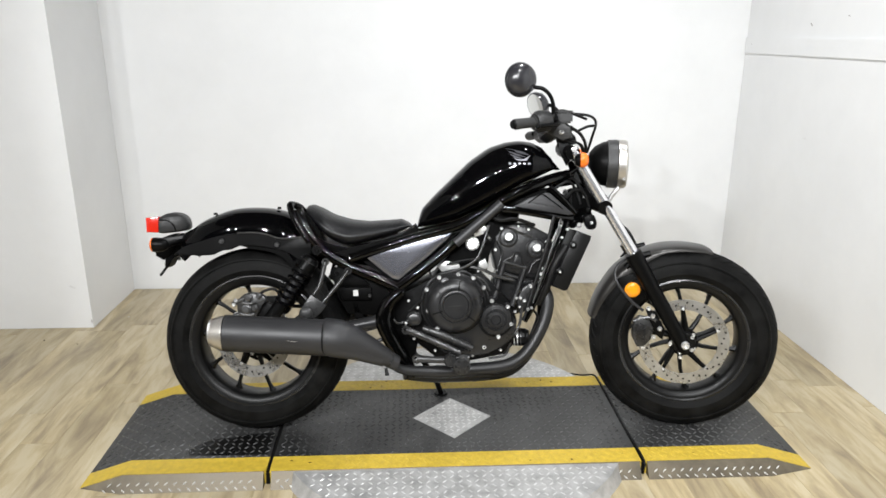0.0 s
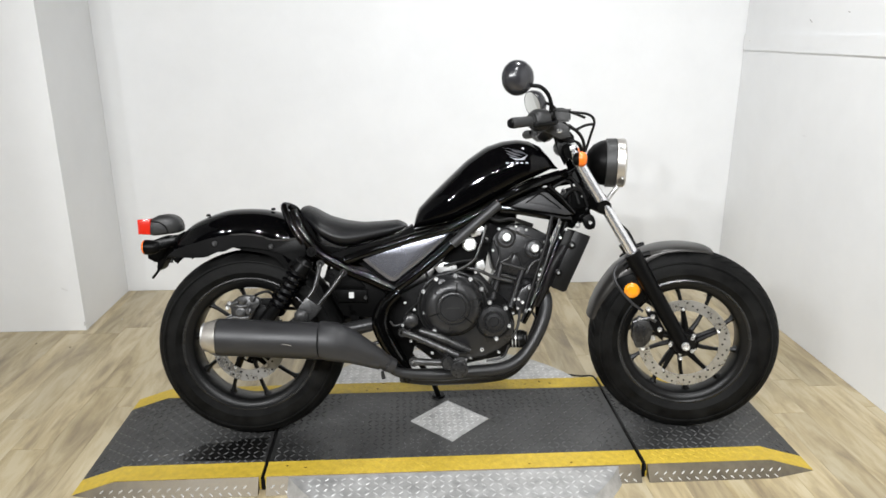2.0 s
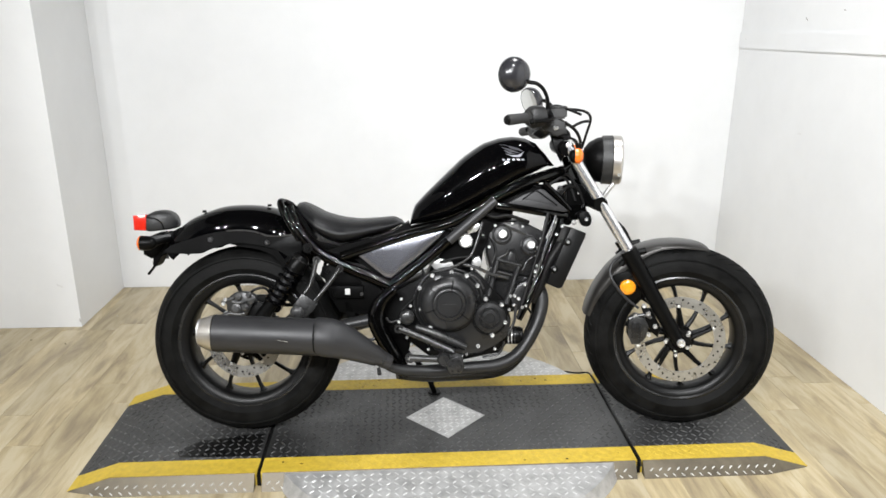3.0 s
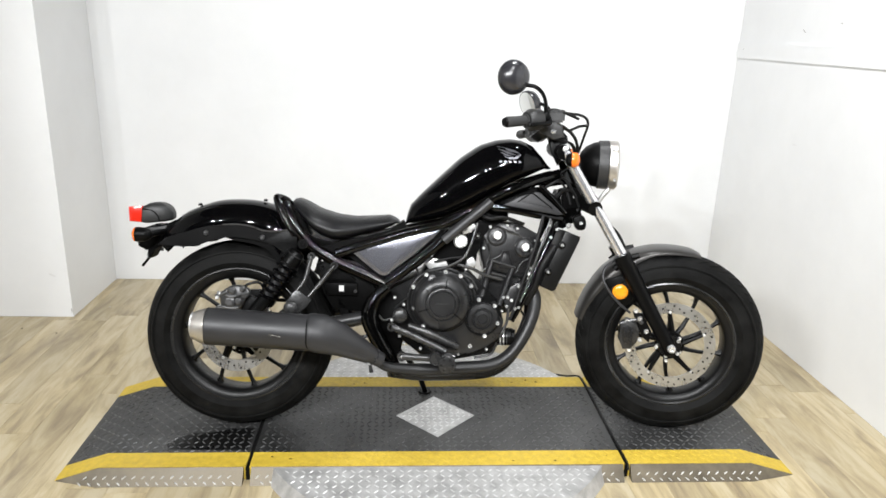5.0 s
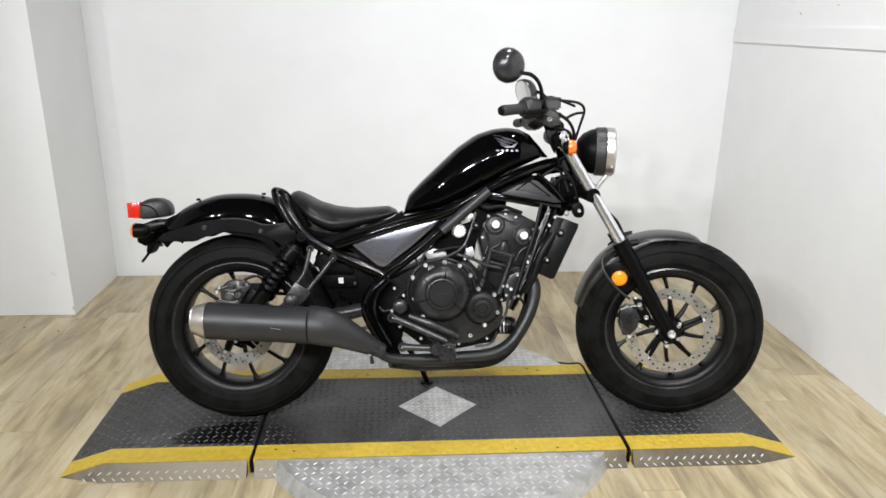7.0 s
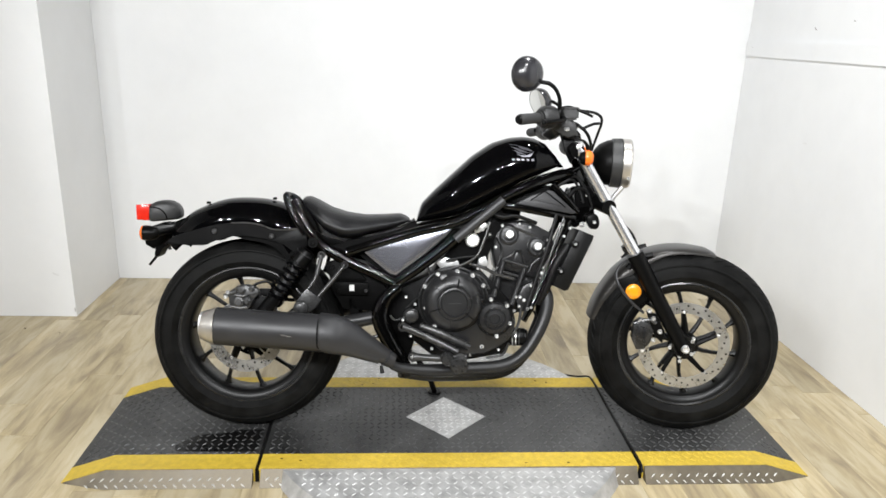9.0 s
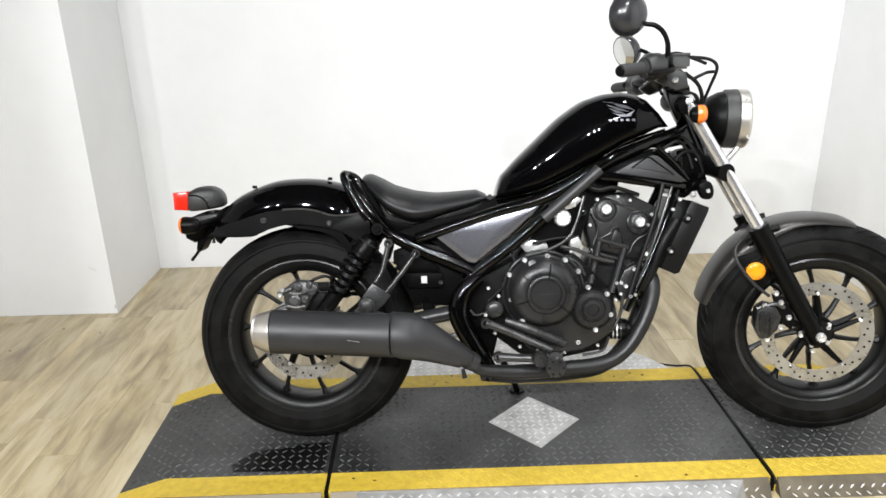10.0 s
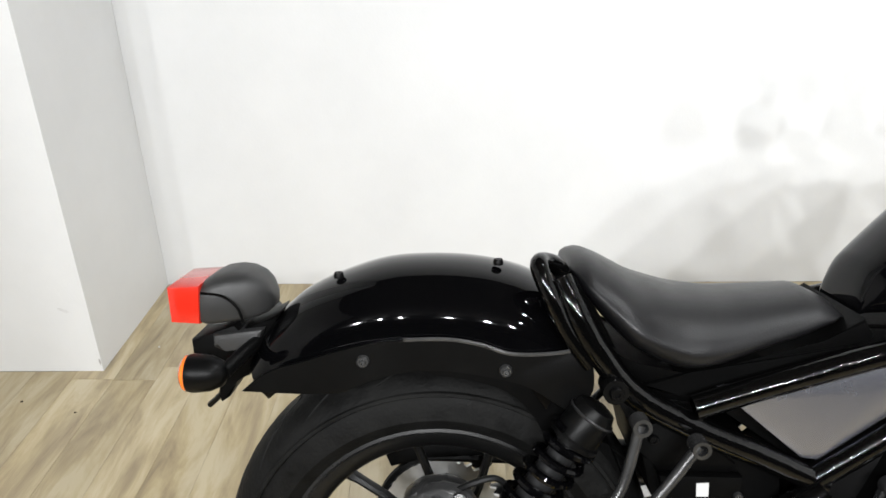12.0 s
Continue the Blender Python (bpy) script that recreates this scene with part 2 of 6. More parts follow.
def lathe(bm, profile, centre=(0, 0, 0), axis=(0, -1, 0), seg=48, caps=True):
    """Turn (radius, height) pairs round an axis; height counts along the axis."""
    d = Vector(axis).normalized()
    u = d.orthogonal().normalized()
    if abs(d.y) > 0.99:
        u = Vector((1, 0, 0))
    v = d.cross(u)
    c = Vector(centre)
    rings = [[c + d * h + r * (math.cos(a) * u + math.sin(a) * v) for a in (2 * math.pi * k / seg for k in range(seg))] for r, h in profile]
    bridge_rings(bm, rings, caps=caps)
    return bm


def prism(bm, outline, y0, y1, bevel=0.0, segments=2):
    """A plate with an outline in x and z, between two values of y."""
    a = [bm.verts.new((x, y0, z)) for x, z in outline]
    b = [bm.verts.new((x, y1, z)) for x, z in outline]
    f, g = bm.faces.new(a), bm.faces.new(b[::-1])
    n = len(a)
    for i in range(n):
        j = (i + 1) % n
        bm.faces.new((a[j], a[i], b[i], b[j]))
    if bevel:
        edges = list(f.edges) + list(g.edges)
        bmesh.ops.bevel(bm, geom=edges, offset=bevel, segments=segments, affect="EDGES", profile=0.5, clamp_overlap=True)
    return bm


def round_outline(outline, steps=4):
    return [(q.x, q.y) for q in smooth_path([(x, z, 0) for x, z in [*outline, outline[0]]], steps)[:-1]]


def box(bm, x0, x1, y0, y1, z0, z1, bevel=0.0):
    m = Matrix.Translation(((x0 + x1) / 2, (y0 + y1) / 2, (z0 + z1) / 2)) @ Matrix.Diagonal((x1 - x0, y1 - y0, z1 - z0, 1))
    made = bmesh.ops.create_cube(bm, size=1, matrix=m)
    if bevel:
        edges = {e for v in made["verts"] for e in v.link_edges}
        bmesh.ops.bevel(bm, geom=list(edges), offset=bevel, segments=2, affect="EDGES", clamp_overlap=True)
    return bm


def B():
    return bmesh.new()


def bolt(parent, at, r=0.007, axis=(0, -1, 0), mat=None, name="bolt", h=0.006):
    bm = B()
    lathe(bm, [(r, 0), (r, h * 0.6), (r * 0.8, h), (r * 0.45, h), (r * 0.4, h * 0.5)], at, axis, 12)
    return part(name, bm, mat or ZINC, parent)


# ---- the room ----
XL, XP, XR, YB, YP, YF = -2.245, -1.668, 1.679, 1.405, 0.862, -1.9
XD, YD = 3.6, -6.5


def structure(name, bm, mat, label, category):
    ob = new(name, finish(name, bm, mat))
    return tagged(ob, label, category, kind="structure")


structure("wall_back", box(B(), XP - 0.6, XR + 0.15, YB, YB + 0.12, 0, CEILING), WALL, "plain white painted wall behind the motorcycle", "wall")
structure("wall_boxing", box(B(), XL - 0.12, XP, YP, YB - 0.002, 0, CEILING), WALL, "white painted boxed-out wall corner", "wall")
structure("wall_left", box(B(), XL - 0.12, XL, YF, YP - 0.002, 0, CEILING), WALL, "white painted side wall", "wall")
structure("wall_right", box(B(), XR, XR + 0.12, YF, YB - 0.002, 0, CEILING), WALL, "white painted side wall with a ledge", "wall")
structure("trim", box(B(), XR - 0.008, XR + 0.004, YF + 0.01, YB - 0.003, 1.285, 1.370, 0.004), WALL, "white painted ledge rail along the wall", "ledge")
# hall behind the viewer: unseen, added to close the room and reflect dark
structure("wall_hall_left", box(B(), -XD - 0.12, -XD, YD, YF - 0.002, 0, CEILING), DARKWALL, "unseen hall wall, coloured dark for dim reflections", "wall")
structure("wall_hall_right", box(B(), XD, XD + 0.12, YD, YF - 0.002, 0, CEILING), DARKWALL, "unseen hall wall, coloured dark for dim reflections", "wall")
structure("wall_hall_front", box(B(), -XD - 0.12, XD + 0.12, YD - 0.12, YD - 0.002, 0, CEILING), DARKWALL, "unseen hall wall, coloured dark for dim reflections", "wall")
structure("wall_return_left", box(B(), -XD, XL - 0.122, YF, YF + 0.1, 0, CEILING), DARKWALL, "unseen hall wall, coloured dark for dim reflections", "wall")
structure("wall_return_right", box(B(), XR + 0.122, XD, YF, YF + 0.1, 0, CEILING), DARKWALL, "unseen hall wall, coloured dark for dim reflections", "wall")
structure("ceiling", box(B(), -XD - 0.12, XD + 0.12, YD - 0.12, YB + 0.12, CEILING + 0.002, CEILING + 0.1), CEIL, "unseen ceiling with lamps, coloured dark for dim reflections", "ceiling")
floor = structure("floor", box(B(), -XD - 0.12, XD + 0.12, YD - 0.12, YB + 0.1, -0.06, -0.004), BASE, "pale oak plank floor with grey-brown streaks", "floor")

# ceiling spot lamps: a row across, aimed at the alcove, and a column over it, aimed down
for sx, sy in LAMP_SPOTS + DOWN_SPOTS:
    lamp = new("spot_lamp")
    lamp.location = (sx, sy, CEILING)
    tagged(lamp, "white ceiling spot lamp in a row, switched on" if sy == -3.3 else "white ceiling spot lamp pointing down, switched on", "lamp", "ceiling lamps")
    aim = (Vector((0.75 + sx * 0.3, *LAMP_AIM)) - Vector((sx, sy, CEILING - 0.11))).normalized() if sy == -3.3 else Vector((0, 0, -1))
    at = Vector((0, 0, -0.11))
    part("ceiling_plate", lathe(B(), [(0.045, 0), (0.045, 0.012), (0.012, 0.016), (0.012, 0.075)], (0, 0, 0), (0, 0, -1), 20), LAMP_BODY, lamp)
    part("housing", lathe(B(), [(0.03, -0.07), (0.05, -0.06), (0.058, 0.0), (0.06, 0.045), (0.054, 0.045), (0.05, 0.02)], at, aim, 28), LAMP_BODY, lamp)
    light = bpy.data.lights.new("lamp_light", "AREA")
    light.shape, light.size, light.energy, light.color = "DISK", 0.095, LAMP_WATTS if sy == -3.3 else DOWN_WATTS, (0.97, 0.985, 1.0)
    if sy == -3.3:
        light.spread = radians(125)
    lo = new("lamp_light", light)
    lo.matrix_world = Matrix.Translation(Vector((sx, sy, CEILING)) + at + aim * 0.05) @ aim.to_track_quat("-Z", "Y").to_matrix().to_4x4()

# ---- the turntable platform ----
PY0, PY1, PH = -0.437, 0.160, 0.045
FLAT0, FLAT1, TIP0, TIP1 = -1.035, 1.052, -1.172, 1.203
SEAM0, SEAM1, GAP = -0.582, 0.632, 0.006
platform = new("display_platform")
platform.location = (0, -0.136, 0)
tagged(platform, "low black tread-plate display platform with yellow edge stripes", "platform")
PC = -0.136


def deck_height(x):
    if x < FLAT0:
        return PH * (x - TIP0) / (FLAT0 - TIP0)
    if x > FLAT1:
        return PH * (TIP1 - x) / (TIP1 - FLAT1)
    return PH


def deck_slab(x0, x1, y0, y1, lift, mat, name, label="", bottom=0.0):
    """A strip of the deck that follows its ramped ends."""
    bm = B()
    xs = [x0, *[v for v in (FLAT0, FLAT1) if x0 < v < x1], x1]
    rings = [[(x, y0 - PC, bottom), (x, y1 - PC, bottom), (x, y1 - PC, deck_height(x) + lift), (x, y0 - PC, deck_height(x) + lift)] for x in xs]
    bridge_rings(bm, rings)
    return part(name, bm, mat, platform, label)


STRIPE = 0.078
for x0, x1 in ((TIP0, SEAM0 - GAP), (SEAM0 + GAP, SEAM1 - GAP), (SEAM1 + GAP, TIP1)):
    deck_slab(x0, x1, PY0 + STRIPE, PY1 - STRIPE, 0.001, DECK, "deck_plate", "worn black tread plate", 0.0005)
    deck_slab(x0, x1, PY0, PY0 + STRIPE - 0.0005, 0.0015, YELLOW, "yellow_stripe", "scuffed yellow safety stripe", 0.0005)
    deck_slab(x0, x1, PY1 - STRIPE + 0.0005, PY1, 0.0015, YELLOW, "yellow_stripe", "scuffed yellow safety stripe", 0.0005)


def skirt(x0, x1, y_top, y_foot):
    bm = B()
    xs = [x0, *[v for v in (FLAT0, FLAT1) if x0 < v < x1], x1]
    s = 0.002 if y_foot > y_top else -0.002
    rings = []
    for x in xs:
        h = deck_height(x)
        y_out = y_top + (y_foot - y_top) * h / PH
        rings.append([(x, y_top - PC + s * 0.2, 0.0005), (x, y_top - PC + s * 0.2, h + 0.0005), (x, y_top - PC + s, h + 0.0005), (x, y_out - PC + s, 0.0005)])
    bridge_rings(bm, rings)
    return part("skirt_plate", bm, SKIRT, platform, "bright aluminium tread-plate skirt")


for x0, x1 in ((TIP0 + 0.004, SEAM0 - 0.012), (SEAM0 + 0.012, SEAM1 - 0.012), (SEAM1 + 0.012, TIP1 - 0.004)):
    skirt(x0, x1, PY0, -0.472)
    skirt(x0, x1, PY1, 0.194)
# black bars fill the open seams in place of their shade
for s in (SEAM0, SEAM1):
    part("seam_shade_bar", box(B(), s - GAP + 0.0004, s + GAP - 0.0004, PY0 - 0.004 - PC, PY1 + 0.004 - PC, 0.0006, PH - 0.004), DIRT_AND_SHADE, platform, "black bar in place of the shaded gap between deck plates")

# the round turntable under the deck: two segments show in front and behind
RD, DX = 0.607, 0.024
for sign, edge in ((-1, PY0 - 0.0025), (1, PY1 + 0.0025)):
    bm = B()
    half = math.acos(min(1, abs(edge - PC) / RD))
    n = 36
    arc = [(DX + RD * math.sin(-half + 2 * half * k / n), PC + sign * RD * math.cos(-half + 2 * half * k / n)) for k in range(n + 1)]
    arc[0], arc[-1] = (arc[0][0], edge), (arc[-1][0], edge)
    top = [(x, y - PC, PH - 0.002) for x, y in arc]
    foot = [(DX + (x - DX) * 1.035, (y - PC) * (1.04 if abs(y - edge) > 0.001 else 1.0), 0.0006) for x, y in arc]
    tv, fv = [bm.verts.new(q) for q in top], [bm.verts.new(q) for q in foot]
    bm.faces.new(tv)
    bm.faces.new(fv[::-1])
    for i in range(n + 1):
        j = (i + 1) % (n + 1)
        bm.faces.new((tv[i], tv[j], fv[j], fv[i]))
    part("turntable_plate", bm, DIAMOND, platform, "round bright aluminium tread-plate turntable")


def tread_lugs(spots, length, width, height, name, mat, label):
    """Raised lens-shaped lugs, alternately turned, as one mesh. spots: (place, normal angle about x, turn)."""
    verts, faces = [], []
    shape = [(-0.5, 0, 0), (-0.2, -0.5, 0), (0.2, -0.5, 0), (0.5, 0, 0), (0.2, 0.5, 0), (-0.2, 0.5, 0), (-0.25, 0, 1), (0.25, 0, 1)]
    fs = [(0, 1, 6), (1, 2, 7, 6), (2, 3, 7), (3, 4, 7), (4, 5, 6, 7), (5, 0, 6)]
    for m, turn in spots:
        k = len(verts)
        mm = m @ Matrix.Rotation(turn, 4, "Z")
        verts += [mm @ Vector((x * length, y * width, z * height)) for x, y, z in shape]
        faces += [tuple(k + i for i in f) for f in fs]
    me = bpy.data.meshes.new(name)
    me.from_pydata([tuple(v) for v in verts], [], faces)
    me.materials.append(mat)
    ob = new(name, me)
    ob.parent = platform
    tagged(ob, label, kind="stuff")
    return ob


def lug_grid(x0, x1, y0, y1, pitch, z_of, inside=None):
    out = []
    nx, ny = int((x1 - x0) / pitch), int((y1 - y0) / pitch)
    for i in range(nx + 1):
        for j in range(ny + 1):
            x, y = x0 + i * pitch, y0 + j * pitch
            if inside and not inside(x, y):
                continue
            tilt = 0.0
            if x < FLAT0:
                tilt = -math.atan(PH / (FLAT0 - TIP0))
            elif x > FLAT1:
                tilt = math.atan(PH / (TIP1 - FLAT1))
            out.append((Matrix.Translation((x, y - PC, z_of(x))) @ Matrix.Rotation(tilt, 4, "Y"), radians(45 if (i + j) % 2 else -45)))
    return out


DIAM = [(-0.116, -0.137), (0.025, 0.001), (0.165, -0.137), (0.025, -0.276)]


def in_diamond(x, y, grow=0.0):
    return abs(x - 0.024) / (0.138 + grow) + abs(y + 0.137) / (0.137 + grow) < 1


tread_lugs(lug_grid(TIP0 + 0.03, TIP1 - 0.02, PY0 + STRIPE + 0.008, PY1 - STRIPE - 0.006, 0.0245, lambda x: deck_height(x) + 0.001,
                    lambda x, y: not in_diamond(x, y, 0.02) and abs(x - SEAM0) > 0.014 and abs(x - SEAM1) > 0.014),
           0.0230, 0.0060, 0.0024, "deck_relief", LUG, "raised tread lugs on the black deck")
tread_lugs(lug_grid(DX - RD, DX + RD, PC - RD, PY0 - 0.012, 0.0255, lambda x: PH - 0.002, lambda x, y: (x - DX) ** 2 + (y - PC) ** 2 < (RD - 0.015) ** 2)
           + lug_grid(DX - RD, DX + RD, PY1 + 0.012, PC + RD, 0.0255, lambda x: PH - 0.002, lambda x, y: (x - DX) ** 2 + (y - PC) ** 2 < (RD - 0.015) ** 2),
           0.0205, 0.0050, 0.0013, "turntable_relief", POLISHED, "raised tread lugs on bright aluminium")
slope = math.atan2(PH, 0.036)
spots = []
for i in range(int((FLAT1 - FLAT0 + 0.1) / 0.029)):
    for j, f in enumerate((0.18, 0.5, 0.82)):
        x = FLAT0 - 0.05 + (i + 0.5 * (j % 2)) * 0.029
        if abs(x - SEAM0) < 0.03 or abs(x - SEAM1) < 0.03 or abs(x - DX) < 0.50 or f < 1 - deck_height(x) / PH + 0.2:
            continue
        spots.append((Matrix.Translation((x, PY0 - 0.0022 - 0.036 * f - PC, PH * (1 - f))) @ Matrix.Rotation(slope, 4, "X"), radians(40 if j % 2 else -40)))
tread_lugs(spots, 0.0175, 0.0042, 0.0014, "skirt_relief", POLISHED, "raised tread lugs on bright aluminium")

for edge0, edge1 in ((PY0 + 0.008, PY0 + STRIPE - 0.006), (PY1 - STRIPE + 0.008, PY1 - 0.006)):
    tread_lugs(lug_grid(SEAM0 + 0.25, TIP1 - 0.03, edge0, edge1, 0.0195, lambda x: deck_height(x) + 0.0015, lambda x, y: abs(x - SEAM1) > 0.014),
               0.021, 0.006, 0.0012, "stripe_relief", YELLOW, "raised tread lugs under yellow paint")
# paint chips on the stripes
chip_rng = random.Random(12)
for k in range(26):
    x, y = chip_rng.uniform(FLAT0, FLAT1), chip_rng.choice((PY0, PY1 - STRIPE)) + chip_rng.uniform(0.006, STRIPE - 0.006)
    if abs(x - SEAM0) < 0.02 or abs(x - SEAM1) < 0.02:
        continue
    bm = B()
    r = chip_rng.uniform(0.002, 0.0055)
    bm.faces.new([bm.verts.new((x + r * chip_rng.uniform(0.6, 1.5) * math.cos(q), y - PC + r * chip_rng.uniform(0.5, 1) * math.sin(q), PH + 0.0019)) for q in (2 * math.pi * i / 7 for i in range(7))])
    part("paint_chip", bm, DIRT_AND_SHADE, platform)

# a dark oily patch beside the seam
patch_rng = random.Random(3)
edge = [(-0.60, -0.345), (-0.73, -0.345), (-0.86, -0.34), (-0.875, -0.31), (-0.84, -0.28), (-0.80, -0.25), (-0.74, -0.235), (-0.68, -0.22), (-0.60, -0.215)]
bm = B()
bm.faces.new([bm.verts.new((x + patch_rng.uniform(-0.008, 0.008) * (x < -0.61), y - PC + patch_rng.uniform(-0.006, 0.006) * (y > -0.33), PH + 0.0016)) for x, y in edge[::-1]])
part("oily_patch", bm, OILY, platform, "dark oily patch on the deck")

bm = B()
v = [bm.verts.new((x, y - PC, PH + 0.0012)) for x, y in DIAM]
w = [bm.verts.new((x, y - PC, PH + 0.0036)) for x, y in DIAM]
bm.faces.new(w)
for i in range(4):
    bm.faces.new((v[i], v[(i + 1) % 4], w[(i + 1) % 4], w[i]))
part("diamond_plate", bm, DIAMOND, platform, "bright diamond-shaped aluminium tread plate")
for x, y in DIAM:
    bolt(platform, (x + (0.024 - x) * 0.13, y + (-0.137 - y) * 0.13 - PC, PH + 0.0036), 0.0045, (0, 0, 1), STEEL, "plate_screw", 0.002)
tread_lugs(lug_grid(-0.11, 0.16, -0.27, 0.0, 0.0215, lambda x: PH + 0.0036, lambda x, y: in_diamond(x, y, -0.012)),
           0.0205, 0.0056, 0.0018, "diamond_relief", POLISHED, "raised tread lugs on bright aluminium")

# ---- the motorcycle ----
bike = new("motorcycle")
bike.matrix_world = pose(-0.650, -0.168, PH + 0.002, -12.50, 0, -0.80)
tagged(bike, "black cruiser motorcycle with dark grey exhaust and front mudguard", "motorcycle")
RA, FA = (0.0, 0.0, 0.319), (1.485, -0.028, 0.3155)
RR, RF = 0.317, 0.3175
# the front end is turned a little to its right about the steering axis
STEER = Matrix.Translation((1.101, 0, 0.884)) @ Matrix.Rotation(radians(-13.0), 4, (-0.469, 0, 0.883)) @ Matrix.Translation((-1.101, 0, -0.884))



def make_wheel(name, centre, radius, rim_r, half_rim, half_tyre, hub_half, spokes, groove, phase):
    cx, cy, cz = centre
    hub = B()
    # rim barrel
    rr = rim_r
    prof = [(rr, -half_rim), (rr + 0.004, -half_rim + 0.004), (rr - 0.006, -half_rim + 0.012), (rr - 0.012, -half_rim + 0.03), (rr - 0.016, 0),
            (rr - 0.012, half_rim - 0.03), (rr - 0.006, half_rim - 0.012), (rr + 0.004, half_rim - 0.004), (rr, half_rim),
            (rr - 0.006, half_rim), (rr - 0.024, half_rim - 0.008), (rr - 0.028, half_rim - 0.016), (rr - 0.029, -half_rim + 0.016), (rr - 0.024, -half_rim + 0.008), (rr - 0.006, -half_rim), (rr, -half_rim)]
    lathe(hub, prof, centre, (0, 1, 0), 96, caps=False)
    lathe(hub, [(0.02, -hub_half), (0.036, -hub_half), (0.04, -hub_half + 0.02), (0.034, 0), (0.04, hub_half - 0.02), (0.036, hub_half), (0.02, hub_half)], centre, (0, 1, 0), 32)
    wheel = part(name, hub, WHEEL, bike, "black cast wheel")
    for sg in (-1, 1):
        part("rim_lip", lathe(B(), [(rr - 0.003, sg * half_rim), (rr + 0.002, sg * (half_rim + 0.004)), (rr + 0.008, sg * (half_rim + 0.002)), (rr + 0.006, sg * (half_rim - 0.003))], centre, (0, 1, 0), 96, caps=False), GLOSS_LIP, wheel)
    for k in range(spokes):
        hub = B()
        a = 2 * math.pi * k / spokes + radians(phase)
        rings = []
        for r, w, t, off in ((0.03, 0.010, 0.014, -0.020), (0.075, 0.0080, 0.012, -0.014), (rr - 0.10, 0.0068, 0.010, -0.008), (rr - 0.055, 0.0068, 0.010, -0.006), (rr - 0.038, 0.0085, 0.012, -0.004), (rr - 0.024, 0.018, 0.018, -0.002)):
            aa = a - 0.33 * (1 - r / rr)
            d, s = Vector((math.cos(aa), 0, math.sin(aa))), Vector((-math.sin(aa), 0, math.cos(aa)))
            c = Vector(centre) + d * r + Vector((0, off, 0))
            rings.append([c + s * (w * math.cos(q)) + Vector((0, t * math.sin(q), 0)) for q in (2 * math.pi * i / 8 for i in range(8))])
        bridge_rings(hub, rings)
        part("spoke", hub, WHEEL, wheel)
    # tyre with narrow slanted grooves across its shoulders
    bm = B()
    periods = 52
    h = radius - rr
    sec = []
    for i in range(25):
        q = math.pi * (i / 24) - math.pi / 2
        y = half_tyre * math.copysign(abs(math.sin(q)) ** 0.85, math.sin(q))
        sec.append((rr - 0.004 + (h + 0.004) * abs(math.cos(q)) ** 0.62, y))
    sec[0], sec[-1] = (rr - 0.006, -half_rim + 0.006), (rr - 0.006, half_rim - 0.006)
    rings = []
    for i, (r, y) in enumerate(sec):
        side = abs(i - 12)
        skew = min(side, 9) * (0.32 if groove == 1 else 0.55)
        ring = []
        for k in range(periods):
            long_cut = k % 3 == 0
            for place_, low in ((0.0, True), (0.13, True), (0.17, False), (0.96, False)):
                depth = 0.0
                if low and 3 <= side <= 5 and (long_cut or groove == 1):
                    depth = 0.0035
                elif low and long_cut and 1 <= side <= 2:
                    depth = 0.004
                elif side == 1 and groove == 1:
                    depth = 0.004
                a = 2 * math.pi * (k + place_ + skew + (0 if i < 12 else 0.5)) / periods
                yy = y * (1 - 0.6 * depth / half_tyre * (side > 6))
                ring.append((cx + (r - depth) * math.cos(a), cy + yy, cz + (r - depth) * math.sin(a)))
        rings.append(ring)
    bridge_rings(bm, rings, caps=False)
    part("tyre", bm, RUBBER, wheel, "black rubber tyre with grooved tread", 30)
    for sg in (-1, 1):
        part("sidewall_ridge", lathe(B(), [(rr + h * 0.60, sg * half_tyre * 0.965), (rr + h * 0.615, sg * (half_tyre * 0.975 + 0.001)), (rr + h * 0.66, sg * (half_tyre * 0.965 + 0.001)), (rr + h * 0.675, sg * half_tyre * 0.945)], centre, (0, 1, 0), 96, caps=False), RUBBER, wheel)
    return wheel


